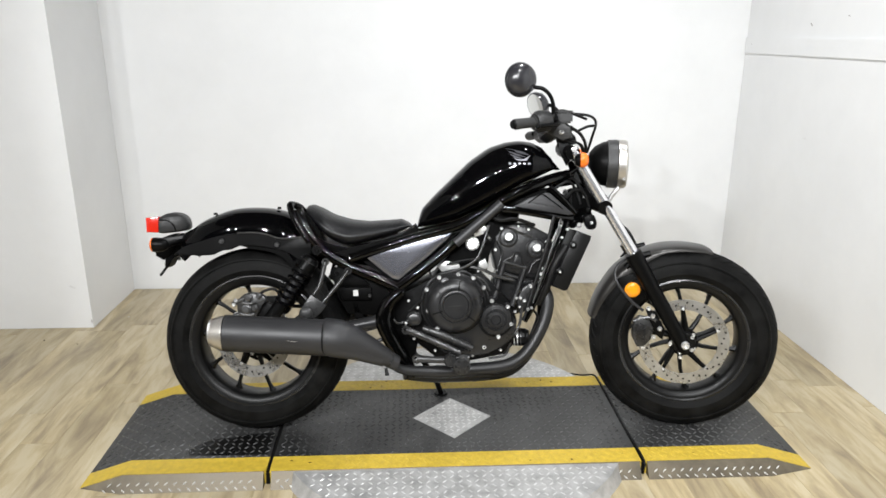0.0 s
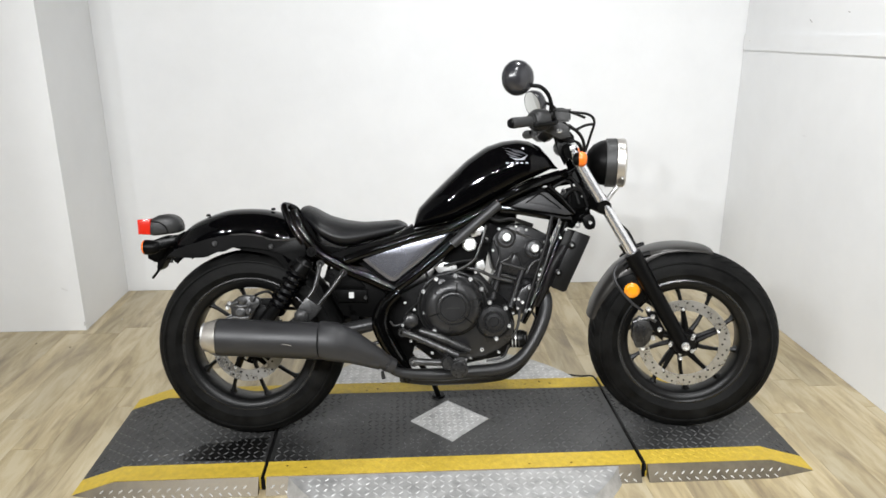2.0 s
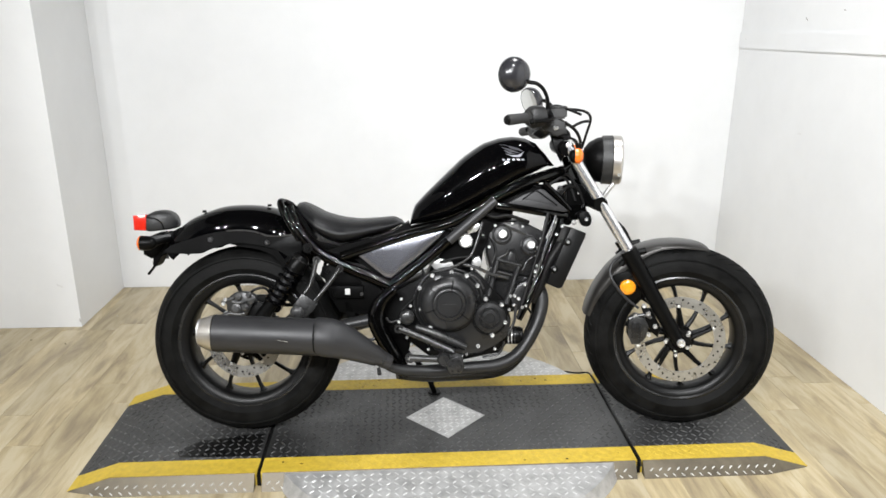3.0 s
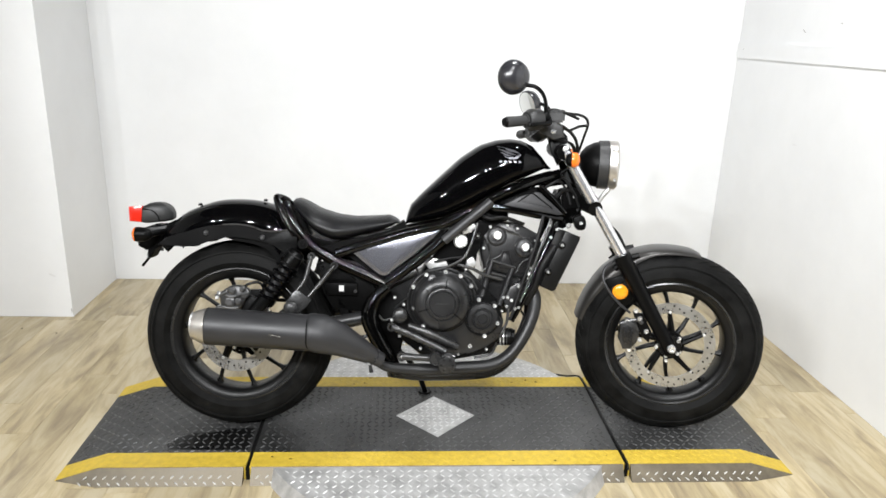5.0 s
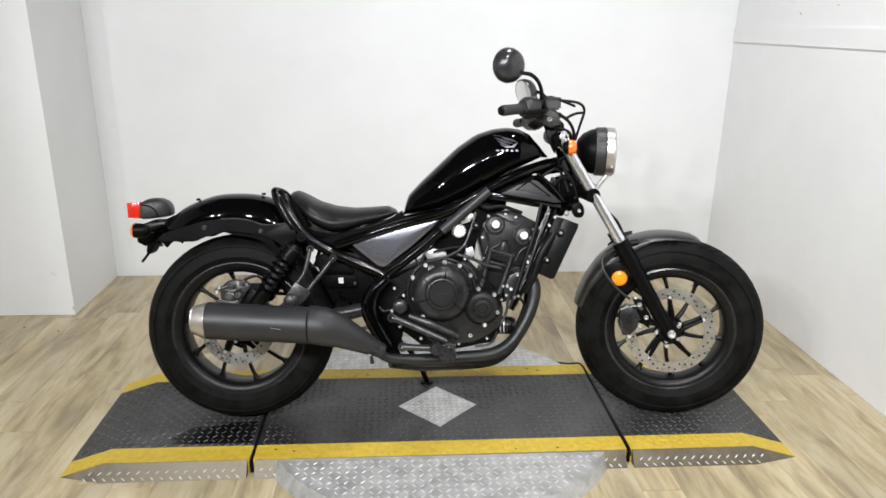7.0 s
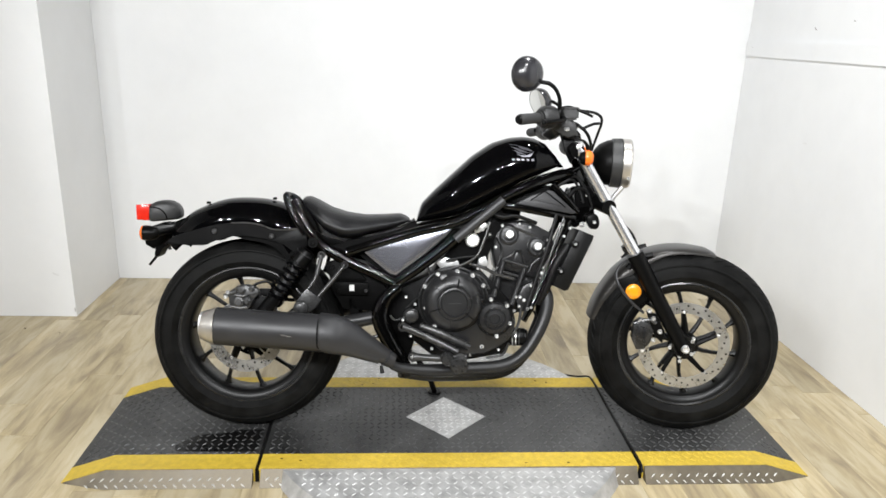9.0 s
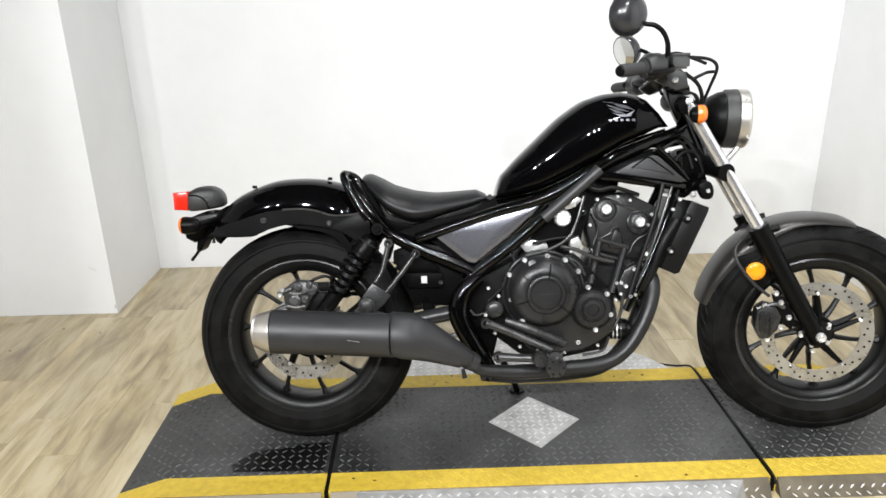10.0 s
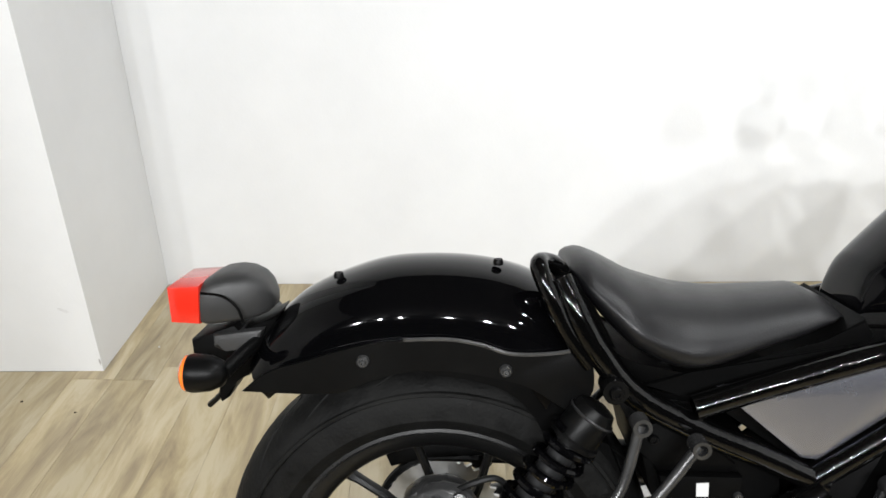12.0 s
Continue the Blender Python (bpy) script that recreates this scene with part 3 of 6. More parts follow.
def disc_brake(wheel, centre, r0, r1, y, holes):
    cx, cy, cz = centre
    part("brake_disc", lathe(B(), [(r0, y - 0.0025), (r1, y - 0.0025), (r1, y + 0.0025), (r0, y + 0.0025), (r0, y - 0.0025)], centre, (0, 1, 0), 72, caps=False), DISC, wheel, "drilled steel brake disc")
    # dark dots laid on the face stand in for shaded drillings
    bm = B()
    for k in range(holes):
        a = 2 * math.pi * k / holes
        r = r0 + (r1 - r0) * (0.28, 0.5, 0.74)[k % 3]
        lathe(bm, [(0.0034, 0), (0.0034, 0.0012)], (cx + r * math.cos(a), cy + y - 0.0022, cz + r * math.sin(a)), (0, -1, 0), 8)
    part("drilled_hole_shade", bm, DIRT_AND_SHADE, wheel)["kind"] = "stuff"
    for k in range(5):
        bm = B()
        a = 2 * math.pi * (k + 0.3) / 5
        p0, p1 = 0.04, r0 + 0.006
        tube(bm, [(cx + p0 * math.cos(a - 0.25), cy + y + 0.012, cz + p0 * math.sin(a - 0.25)), (cx + p1 * math.cos(a), cy + y + 0.004, cz + p1 * math.sin(a))], [0.011, 0.006], 8)
        part("disc_carrier", bm, SATIN, wheel)
    part("hub_flange", lathe(B(), [(0.02, -0.004), (0.046, -0.004), (0.050, 0.0), (0.050, 0.008), (0.044, 0.012), (0.02, 0.012)], (cx, cy + y + 0.006, cz), (0, 1, 0), 32), SATIN, wheel)
    for k in range(5):
        a = 2 * math.pi * (k + 0.55) / 5
        bolt(wheel, (cx + 0.041 * math.cos(a), cy + y + 0.002, cz + 0.041 * math.sin(a)), 0.0062)
    for k in range(5):
        a = 2 * math.pi * (k + 0.3) / 5
        bolt(wheel, (cx + (r0 + 0.004) * math.cos(a), cy + y - 0.002, cz + (r0 + 0.004) * math.sin(a)), 0.005)


rear_wheel = make_wheel("rear_wheel", RA, RR, 0.220, 0.062, 0.078, 0.085, 10, 2, 33)
disc_brake(rear_wheel, RA, 0.082, 0.120, -0.082, 30)
turning(True)
front_wheel = make_wheel("front_wheel", FA, RF, 0.212, 0.052, 0.067, 0.075, 10, 1, 28)
disc_brake(front_wheel, FA, 0.114, 0.150, -0.058, 45)
bolt(front_wheel, (FA[0], -0.122, FA[2]), 0.014, h=0.014, name="axle_nut")
turning(False)


# ---- tank ----
def loft_body(sections, ring, name, mat, label, parent=None, angle=50):
    bm = B()
    bridge_rings(bm, [ring(*s) for s in sections])
    return part(name, bm, mat, parent or bike, label, angle)


TANK_TOP = [(0.553, 0.700), (0.559, 0.735), (0.570, 0.768), (0.611, 0.812), (0.672, 0.871), (0.734, 0.930), (0.800, 0.976), (0.858, 0.995), (0.906, 1.000), (0.945, 0.993), (0.979, 0.977), (1.008, 0.943), (1.029, 0.915), (1.041, 0.902)]
TANK_LOW = [(0.550, 0.701), (0.602, 0.708), (0.685, 0.724), (0.759, 0.758), (0.833, 0.800), (0.906, 0.845), (0.962, 0.869), (1.021, 0.898)]
tank_sections = []
for i in range(48):
    f = 0.5 - 0.5 * math.cos(math.pi * i / 47)
    x = TANK_TOP[0][0] + (TANK_TOP[-1][0] - TANK_TOP[0][0]) * f
    top = float(np.interp(x, [q[0] for q in TANK_TOP], [q[1] for q in TANK_TOP]))
    low = min(float(np.interp(x, [q[0] for q in TANK_LOW], [q[1] for q in TANK_LOW])), top - 0.004)
    w = float(np.interp(f, [0, 0.06, 0.25, 0.55, 0.78, 0.93, 1], [0.05, 0.07, 0.10, 0.125, 0.125, 0.10, 0.06]))
    tank_sections.append((x, top, low, w))


def tank_ring(x, top, low, w):
    out = []
    for k in range(28):
        a = 2 * math.pi * k / 28
        c, s = math.cos(a), math.sin(a)
        y = w * math.copysign(abs(c) ** 0.75, c)
        mid = low + (top - low) * 0.36
        z = mid + (top - mid) * abs(s) ** 0.8 if s > 0 else mid - (mid - low) * abs(s) ** 0.6
        out.append((x, y, z))
    return out


tank = loft_body(tank_sections, tank_ring, "fuel_tank", GLOSS, "gloss black teardrop fuel tank", None, 70)


# ---- mudguards ----
def mudguard(name, crown, centre, half, drop, mat, label, thick=0.003):
    """An arched guard that follows a line over the tyre; the arch drops towards the wheel's centre."""
    path = smooth_path([(x, 0, z) for x, z in crown], 5)
    shape = [(-1, 1.0), (-1, 0.74), (-0.975, 0.55), (-0.90, 0.36), (-0.76, 0.20), (-0.54, 0.085), (-0.27, 0.02), (0, 0)]
    shape = shape + [(-y, d) for y, d in shape[-2::-1]]
    outer, inner = [], []
    n = len(path)
    for i, q in enumerate(path):
        inward = (Vector(centre) - q).normalized()
        dr = float(np.interp(i / (n - 1), np.linspace(0, 1, len(drop)), drop))
        hw = float(np.interp(i / (n - 1), np.linspace(0, 1, len(half)), half))
        outer.append([q + Vector((0, y * hw, 0)) + inward * (d * dr) for y, d in shape])
        inner.append([q + Vector((0, y * (hw - thick), 0)) + inward * (d * dr + thick * (1 - d)) for y, d in shape])
    bm = B()
    rings = [o + i[::-1] for o, i in zip(outer, inner)]
    bridge_rings(bm, rings)
    return part(name, bm, mat, bike, label, 60)


rear_guard = mudguard("rear_mudguard", [(-0.261, 0.638), (-0.239, 0.675), (-0.217, 0.699), (-0.180, 0.728), (-0.125, 0.753), (-0.066, 0.770), (0.003, 0.774), (0.067, 0.769), (0.124, 0.754), (0.158, 0.732), (0.192, 0.693)], RA, [0.08, 0.096, 0.104, 0.106, 0.106], [0.055, 0.09, 0.11, 0.115, 0.11], GLOSS, "gloss black rear mudguard")

part_crown = [(-0.253, 0.623), (-0.226, 0.664), (-0.181, 0.708), (-0.127, 0.735), (-0.068, 0.752), (0.002, 0.757), (0.066, 0.751), (0.123, 0.736), (0.157, 0.715), (0.197, 0.669), (0.219, 0.620)]
mudguard("mudguard_liner", part_crown, RA, [0.075, 0.092, 0.098, 0.098, 0.096], [0.03, 0.075, 0.12, 0.125, 0.12], PLASTIC, "black plastic mudguard liner")
for sgn in (-1, 1):
    strut = part("mudguard_strut", prism(B(), round_outline([(-0.251, 0.621), (-0.218, 0.647), (-0.173, 0.661), (-0.129, 0.675), (-0.085, 0.686), (-0.041, 0.691), (0.013, 0.692), (0.056, 0.685), (0.093, 0.672), (0.142, 0.673), (0.188, 0.680), (0.198, 0.658), (0.200, 0.624), (0.183, 0.597), (0.156, 0.603), (0.124, 0.627), (0.064, 0.643), (-0.000, 0.651), (-0.050, 0.646), (-0.100, 0.631), (-0.133, 0.618)], 3), 0.107 * sgn, 0.113 * sgn, 0.0015), SATIN, bike, "satin black mudguard side strut")
    # lighter tube paints the highlight along the strut's black top edge
    part("strut_edge_highlight", tube(B(), [(x, 0.112 * sgn, z + 0.001) for x, z in [(-0.041, 0.691), (0.013, 0.692), (0.056, 0.685), (0.093, 0.673), (0.142, 0.673), (0.186, 0.680)]], 0.0026, 6), CAST, strut)
    for q in [(-0.093, 0.664), (0.088, 0.652)]:
        bolt(strut, (q[0], 0.113 * sgn, q[1]), 0.0085, (0, sgn, 0), ALU_GREY)
        bolt(strut, (q[0], 0.117 * sgn, q[1]), 0.0042, (0, sgn, 0), CAST)
for q in [(-0.135, 0.749), (0.082, 0.768)]:
    bolt(rear_guard, (q[0], -0.025, q[1]), 0.007, (0, 0, 1), SATIN, h=0.008)

# ---- seat ----
SEAT_TOP = [(0.173, 0.766), (0.180, 0.780), (0.198, 0.784), (0.223, 0.774), (0.269, 0.749), (0.327, 0.732), (0.386, 0.725), (0.444, 0.728), (0.502, 0.732), (0.528, 0.719), (0.536, 0.707)]
SEAT_LOW = [(x, z) for x, y, z in [(0.174, -0.060, 0.770), (0.193, -0.090, 0.737), (0.219, -0.110, 0.703), (0.250, -0.110, 0.672), (0.283, -0.110, 0.652), (0.315, -0.110, 0.641), (0.360, -0.105, 0.647), (0.416, -0.095, 0.664), (0.475, -0.075, 0.679), (0.512, -0.060, 0.694), (0.524, -0.050, 0.703)]]
seat_sections = []
for i in range(40):
    f = i / 39
    f = 0.5 - 0.5 * math.cos(math.pi * f)
    x = SEAT_TOP[0][0] + (SEAT_TOP[-1][0] - SEAT_TOP[0][0]) * f
    top = float(np.interp(x, [q[0] for q in SEAT_TOP], [q[1] for q in SEAT_TOP]))
    low = min(float(np.interp(x, [q[0] for q in SEAT_LOW], [q[1] for q in SEAT_LOW])), top - 0.004)
    w = float(np.interp(f, [0, 0.05, 0.2, 0.45, 0.75, 0.95, 1], [0.05, 0.095, 0.13, 0.128, 0.095, 0.075, 0.055]))
    seat_sections.append((x, top, low, w))


def seat_ring(x, top, low, w):
    out = []
    for k in range(24):
        a = 2 * math.pi * k / 24
        c, s = math.cos(a), math.sin(a)
        y = w * math.copysign(abs(c) ** 0.85, c)
        mid = low + (top - low) * 0.40
        z = mid + (top - mid) * abs(s) ** 1.5 if s > 0 else mid - (mid - low) * abs(s) ** 0.7
        out.append((x, y, z))
    return out


loft_body(seat_sections, seat_ring, "seat", VINYL, "black vinyl solo saddle", None, 70)

# ---- frame ----
for s in (-1, 1):
    y = 0.115 * s
    part("seat_rail", tube(B(), [(x, y * k, z) for (x, z), k in list(zip([(0.156, 0.764), (0.175, 0.728), (0.207, 0.674), (0.253, 0.620), (0.336, 0.573), (0.419, 0.537), (0.503, 0.497)], (0.75, 0.9, 1, 1, 1, 1, 1)))[0 if s < 0 else 2:]], 0.0172), FRAME, bike, "gloss black frame tube")
    part("upper_frame_tube", tube(B(), [(x, y * k, z) for (x, z), k in zip([(0.328, 0.603), (0.427, 0.636), (0.556, 0.676), (0.685, 0.710), (0.776, 0.759), (0.868, 0.811), (0.969, 0.850), (1.071, 0.883)], (1, 1, 1, 1, 1, 0.9, 0.7, 0.4))], 0.0165), FRAME, bike, "gloss black frame tube")
    part("lower_frame_tube", tube(B(), [(x, y, z) for x, z in [(0.477, 0.497), (0.558, 0.555), (0.631, 0.612), (0.704, 0.679)]], 0.018), FRAME, bike, "gloss black frame tube")
    part("front_downtube", tube(B(), [(x, y * k, z) for (x, z), k in zip([(1.084, 0.827), (1.062, 0.723), (1.019, 0.618), (0.958, 0.474), (0.913, 0.387)], (0.3, 0.7, 0.85, 1, 1))], 0.011), FRAME, bike, "gloss black frame tube")
    part("pivot_plate", tube(B(), [(x, y * 1.1, z) for x, z in [(0.500, 0.496), (0.456, 0.452), (0.441, 0.395), (0.466, 0.329), (0.504, 0.263), (0.537, 0.206)]], [0.02, 0.026, 0.031, 0.029, 0.026, 0.022]), FRAME, bike, "gloss black swingarm pivot plate")
    part("trellis_tube", tube(B(), [(x, y * k, z) for (x, z), k in zip([(0.839, 0.766), (0.909, 0.758), (0.992, 0.743), (1.079, 0.731)], (0.98, 0.98, 0.9, 0.72))], 0.0125), FRAME, bike, "gloss black frame tube")
loop = [(0.196, -0.115, 0.661), (0.167, -0.110, 0.700), (0.144, -0.105, 0.746), (0.130, -0.090, 0.780), (0.137, -0.065, 0.783)]
part("seat_loop", tube(B(), [*loop, (loop[-1][0] + 0.022, -0.045, loop[-1][2] - 0.012), (loop[-1][0] + 0.04, -0.035, loop[-1][2] - 0.04)], 0.0118), FRAME, bike, "gloss black loop behind the saddle")
part("seat_loop", tube(B(), [(x + 0.03, -y * 0.9, z - 0.045) for x, y, z in loop], 0.0118), FRAME, bike, "gloss black loop behind the saddle")
for s in (-1, 1):
    part("side_brace", tube(B(), [(x, 0.125 * s, z) for x, z in [(0.680, 0.653), (0.758, 0.720), (0.834, 0.785)]], 0.0165, smooth=False), HEAT, bike, "dull dark grey side brace")
part("seat_pan", prism(B(), [(0.155, 0.759), (0.186, 0.762), (0.242, 0.656), (0.190, 0.650)], -0.06, 0.035, 0.006), PLASTIC, bike, "black plastic seat pan")
# steering head
hs = [(1.096, 0.000, 0.935), (1.156, 0.000, 0.798)]
part("steering_head", tube(B(), hs, 0.022, 20), FRAME, bike)


def domed_plate(outline, y_edge, y_crown, back):
    """A plate whose face bulges gently from its edge."""
    bm = B()
    cx, cz = sum(q[0] for q in outline) / len(outline), sum(q[1] for q in outline) / len(outline)
    pts = []
    for a, b in zip(outline, outline[1:] + outline[:1]):
        pts += [(a[0] + (b[0] - a[0]) * k / 6, a[1] + (b[1] - a[1]) * k / 6) for k in range(6)]
    rings = [[(x, back, z) for x, z in pts], [(x, y_edge, z) for x, z in pts]]
    for f, g in ((0.97, 0.25), (0.85, 0.5), (0.6, 0.8), (0.3, 0.96), (0.05, 1.0)):
        rings.append([(cx + (x - cx) * f, y_edge + (y_crown - y_edge) * g, cz + (z - cz) * f) for x, z in pts])
    bridge_rings(bm, rings)
    return bm


for sg in (1, -1):
    part("side_cover", domed_plate([(0.360, 0.626), (0.519, 0.663), (0.651, 0.691), (0.670, 0.688), (0.648, 0.662), (0.585, 0.604), (0.492, 0.532), (0.470, 0.535)], -0.116 * sg, -0.1225 * sg, -0.1 * sg), COVER, bike, "satin silver-grey triangular side cover", 60)
part("seat_base", prism(B(), [(0.202, 0.684), (0.258, 0.648), (0.332, 0.631), (0.499, 0.678), (0.548, 0.713), (0.563, 0.687), (0.519, 0.659), (0.351, 0.592), (0.286, 0.602), (0.230, 0.638)], -0.085, 0.085, 0.004), PLASTIC, bike, "black plastic seat base")
part("under_seat_box", prism(B(), [(0.259, 0.621), (0.371, 0.595), (0.503, 0.493), (0.502, 0.550), (0.705, 0.687), (0.556, 0.680), (0.333, 0.641)], -0.09, 0.09, 0.004), PLASTIC, bike, "black plastic under-seat cover")
part("battery_box", prism(B(), [(0.265, 0.547), (0.298, 0.576), (0.409, 0.550), (0.456, 0.494), (0.463, 0.418), (0.411, 0.408), (0.318, 0.416), (0.284, 0.472)], -0.10, 0.10, 0.005), PLASTIC, bike, "black plastic battery box")

# ---- swingarm, shock absorbers ----
for s in (-1, 1):
    part("swingarm", tube(B(), [(0.0, 0.105 * s, 0.315), (0.12, 0.115 * s, 0.335), ((0.441, -0.115, 0.396)[0], 0.115 * s, (0.441, -0.115, 0.396)[2])], [0.022, 0.021, 0.022]), ENGINE, bike, "dark grey tubular swingarm")
    part("brake_rod", tube(B(), [(0.28, 0.13 * s, 0.295), (0.40, 0.13 * s, 0.325), (0.47, 0.13 * s, 0.34)], 0.006, 8), ENGINE, bike)
    a, c = Vector((0.222, -0.125, 0.635)), Vector((0.067, -0.125, 0.402))
    if s > 0:
        a.y, c.y = -a.y, -c.y
    d = c - a
    sh = part("shock_absorber", tube(B(), [a + d * 0.12, a + d * 0.95], 0.0195, 16), ENGINE, bike, "black twin shock absorber")
    part("upper_cap", lathe(B(), [(0.012, 0), (0.024, 0.004), (0.028, 0.014), (0.030, 0.050), (0.034, 0.052), (0.034, 0.058), (0.012, 0.060)], a + d * 0.10, d, 24), SATIN, sh)
    part("lower_body", lathe(B(), [(0.012, 0), (0.030, 0.002), (0.030, 0.008), (0.020, 0.010), (0.0195, 0.062), (0.016, 0.075), (0.01, 0.078)], a + d * 0.72, d, 24), SATIN, sh)
    part("upper_eye", lathe(B(), [(0.006, -0.017), (0.016, -0.017), (0.016, 0.017), (0.006, 0.017)], a, (0, 1, 0), 20), SATIN, sh)
    part("lower_eye", lathe(B(), [(0.008, -0.018), (0.02, -0.018), (0.02, 0.018), (0.008, 0.018)], c, (0, 1, 0), 20), SATIN, sh)
    part("cap_ring", lathe(B(), [(0.0305, 0.0), (0.0315, 0.002), (0.0305, 0.004)], a + d * 0.155, d, 24, caps=False), ENGINE, sh)
    u = d.normalized()
    e1 = u.orthogonal().normalized()
    e2 = u.cross(e1)
    L = d.length
    coil = [a + u * (L * 0.27 + L * 0.48 * k / 108) + 0.0300 * (math.cos(k * math.pi / 9) * e1 + math.sin(k * math.pi / 9) * e2) for k in range(109)]
    part("coil_spring", tube(B(), coil, 0.0058, 8, smooth=False), GLOSS, sh, "gloss black coil spring")
    bolt(sh, a + Vector((0, 0.018 * s, 0)), 0.009, (0, s, 0), SATIN)

# ---- exhaust ----
def exhaust_loft(line, name, mat, label, parent=None, width=1.0, seg=28):
    """line: (x, z, half height, y)."""
    bm = B()
    rings = []
    for i, (x, z, r, y) in enumerate(line):
        p, q = line[max(i - 1, 0)], line[min(i + 1, len(line) - 1)]
        d = Vector((q[0] - p[0], q[3] - p[3], q[1] - p[1])).normalized()
        side = d.cross(Vector((0, 0, 1))).normalized()
        up = side.cross(d)
        rings.append([Vector((x, y, z)) + r * (math.cos(t) * side * width + math.sin(t) * up) for t in (2 * math.pi * k / seg for k in range(seg))])
    bridge_rings(bm, rings)
    return part(name, bm, mat, parent or bike, label, 45)


MUF = [(-0.086, -0.275, 0.392), (-0.054, -0.275, 0.389), (-0.045, -0.275, 0.389), (0.095, -0.272, 0.380), (0.249, -0.268, 0.370), (0.276, -0.267, 0.369), (0.283, -0.266, 0.367), (0.314, -0.262, 0.363), (0.351, -0.252, 0.349), (0.403, -0.232, 0.319), (0.446, -0.212, 0.293), (0.469, -0.202, 0.276)]
MR = [0.043, 0.055, 0.0565, 0.0565, 0.0568, 0.0568, 0.0585, 0.0575, 0.051, 0.039, 0.029, 0.022]
line = [(x, z, r, y) for (x, y, z), r in zip(MUF, MR)]
muffler = exhaust_loft(line[2:6], "muffler", HEAT, "dark heat-painted steel muffler")
exhaust_loft([*line[:3]], "end_cap", WARM_STEEL, "warm brushed steel end cap", muffler)
x, z, r, y = line[0]
part("tail_pipe", lathe(B(), [(0.037, -0.004), (0.041, 0.004), (0.037, 0.006), (0.028, 0.006), (0.028, -0.002)], (x, y, z), (-1, 0, 0), 24), STEEL, muffler)
exhaust_loft([(line[4][0] + 0.004, line[4][1] - 0.001, 0.054, line[4][3]), *[(x, z, r * 1.0, y) for x, z, r, y in line[5:8]]] + line[8:], "muffler_cone", HEAT, "dark tapered muffler inlet", muffler)
tipx, tipz, _, tipy = line[-1]
# a pressed heat shield with a rounded lower corner covers the inlet cone
bm = B()
outer, inner = [], []
for at_x, low, rad in ((0.262, -26, 0.0600), (0.264, -38, 0.0612), (0.271, -49, 0.0618), (0.288, -57, 0.0622), (0.314, -62, 0.0615), (0.351, -64, 0.0550), (0.403, -66, 0.0430), (0.440, -68, 0.0345)):
    mid_y, mid_z = (float(np.interp(at_x, [p[0] for p in line], [p[i] for p in line])) for i in (3, 1))
    for store, less in ((outer, 0.0), (inner, 0.0065)):
        store.append([bm.verts.new((at_x, mid_y - (rad - less) * math.cos(a), mid_z + (rad - less) * math.sin(a))) for a in np.radians(np.linspace(low, 120, 24))])
for i in range(len(outer) - 1):
    for j in range(23):
        bm.faces.new((outer[i][j], outer[i + 1][j], outer[i + 1][j + 1], outer[i][j + 1]))
    for j in (0, 23):
        bm.faces.new((outer[i][j], inner[i][j], inner[i + 1][j], outer[i + 1][j]))
for j in range(23):
    bm.faces.new((outer[0][j], outer[0][j + 1], inner[0][j + 1], inner[0][j]))
bmesh.ops.recalc_face_normals(bm, faces=bm.faces[:])
seam = [v.co.lerp(Vector((v.co.x, -0.265, 0.366)), 0.03) for v in inner[0][::-2]] + [ring[0].co.copy() for ring in inner[1:7]]
part("heat_shield", bm, HEAT, muffler, "pressed dark heat shield with a rolled edge")
# near-black tube draws the shade under the shield's edge
part("shield_edge_shade", tube(B(), [q - Vector((0.002, 0.004, 0)) for q in seam], 0.0032, 6), DIRT_AND_SHADE, muffler, "dark line in place of the shade along the shield")
clamp = part("clamp", tube(B(), [Vector((line[-2][0] * 0.35 + tipx * 0.65, line[-2][3] * 0.35 + tipy * 0.65, line[-2][1] * 0.35 + tipz * 0.65)), Vector((tipx + 0.012, tipy + 0.006, tipz - 0.007))], [0.027, 0.0245], 24), HEAT, muffler, "dark exhaust clamp")
bolt(clamp, (tipx - 0.004, tipy - 0.027, tipz + 0.004), 0.006, mat=ALU_GREY)
part("drain_stub", tube(B(), [(0.448, -0.200, 0.253), (0.452, -0.200, 0.229)], [0.005, 0.007], 10), PIPE, muffler)
part("muffler_line", tube(B(), [(0.150, -0.326, 0.375), (0.183, -0.325, 0.369)], 0.0012, 6), STEEL, muffler, "thin bright line")
part("exhaust_pipe", tube(B(), [(0.462, -0.185, 0.269), (0.505, -0.165, 0.238), (0.621, -0.140, 0.223), (0.734, -0.130, 0.227), (0.849, -0.120, 0.236), (0.916, -0.110, 0.273), (0.963, -0.100, 0.339), (0.991, -0.090, 0.405), (0.997, -0.080, 0.462), (0.973, -0.060, 0.516)], [0.012, 0.016, 0.0215, 0.0215, 0.0215, 0.0215, 0.0215, 0.0215, 0.0215, 0.0215], 16), PIPE, bike, "exhaust pipe, coloured darker for the shade below the engine")
part("exhaust_pipe", tube(B(), [(0.745, 0.000, 0.171), (0.868, 0.020, 0.181), (0.938, 0.030, 0.233), (0.976, 0.030, 0.310), (1.000, 0.030, 0.382), (0.998, 0.030, 0.443), (0.969, 0.030, 0.503)], 0.0215, 16), PIPE, bike, "exhaust pipe, coloured darker for the shade below the engine")
part("collector_box", tube(B(), [(0.508, -0.110, 0.214), (0.604, -0.080, 0.198), (0.721, -0.060, 0.194), (0.800, -0.050, 0.196)], [0.024, 0.027, 0.027, 0.024], 16), PIPE, bike, "dark exhaust collector")

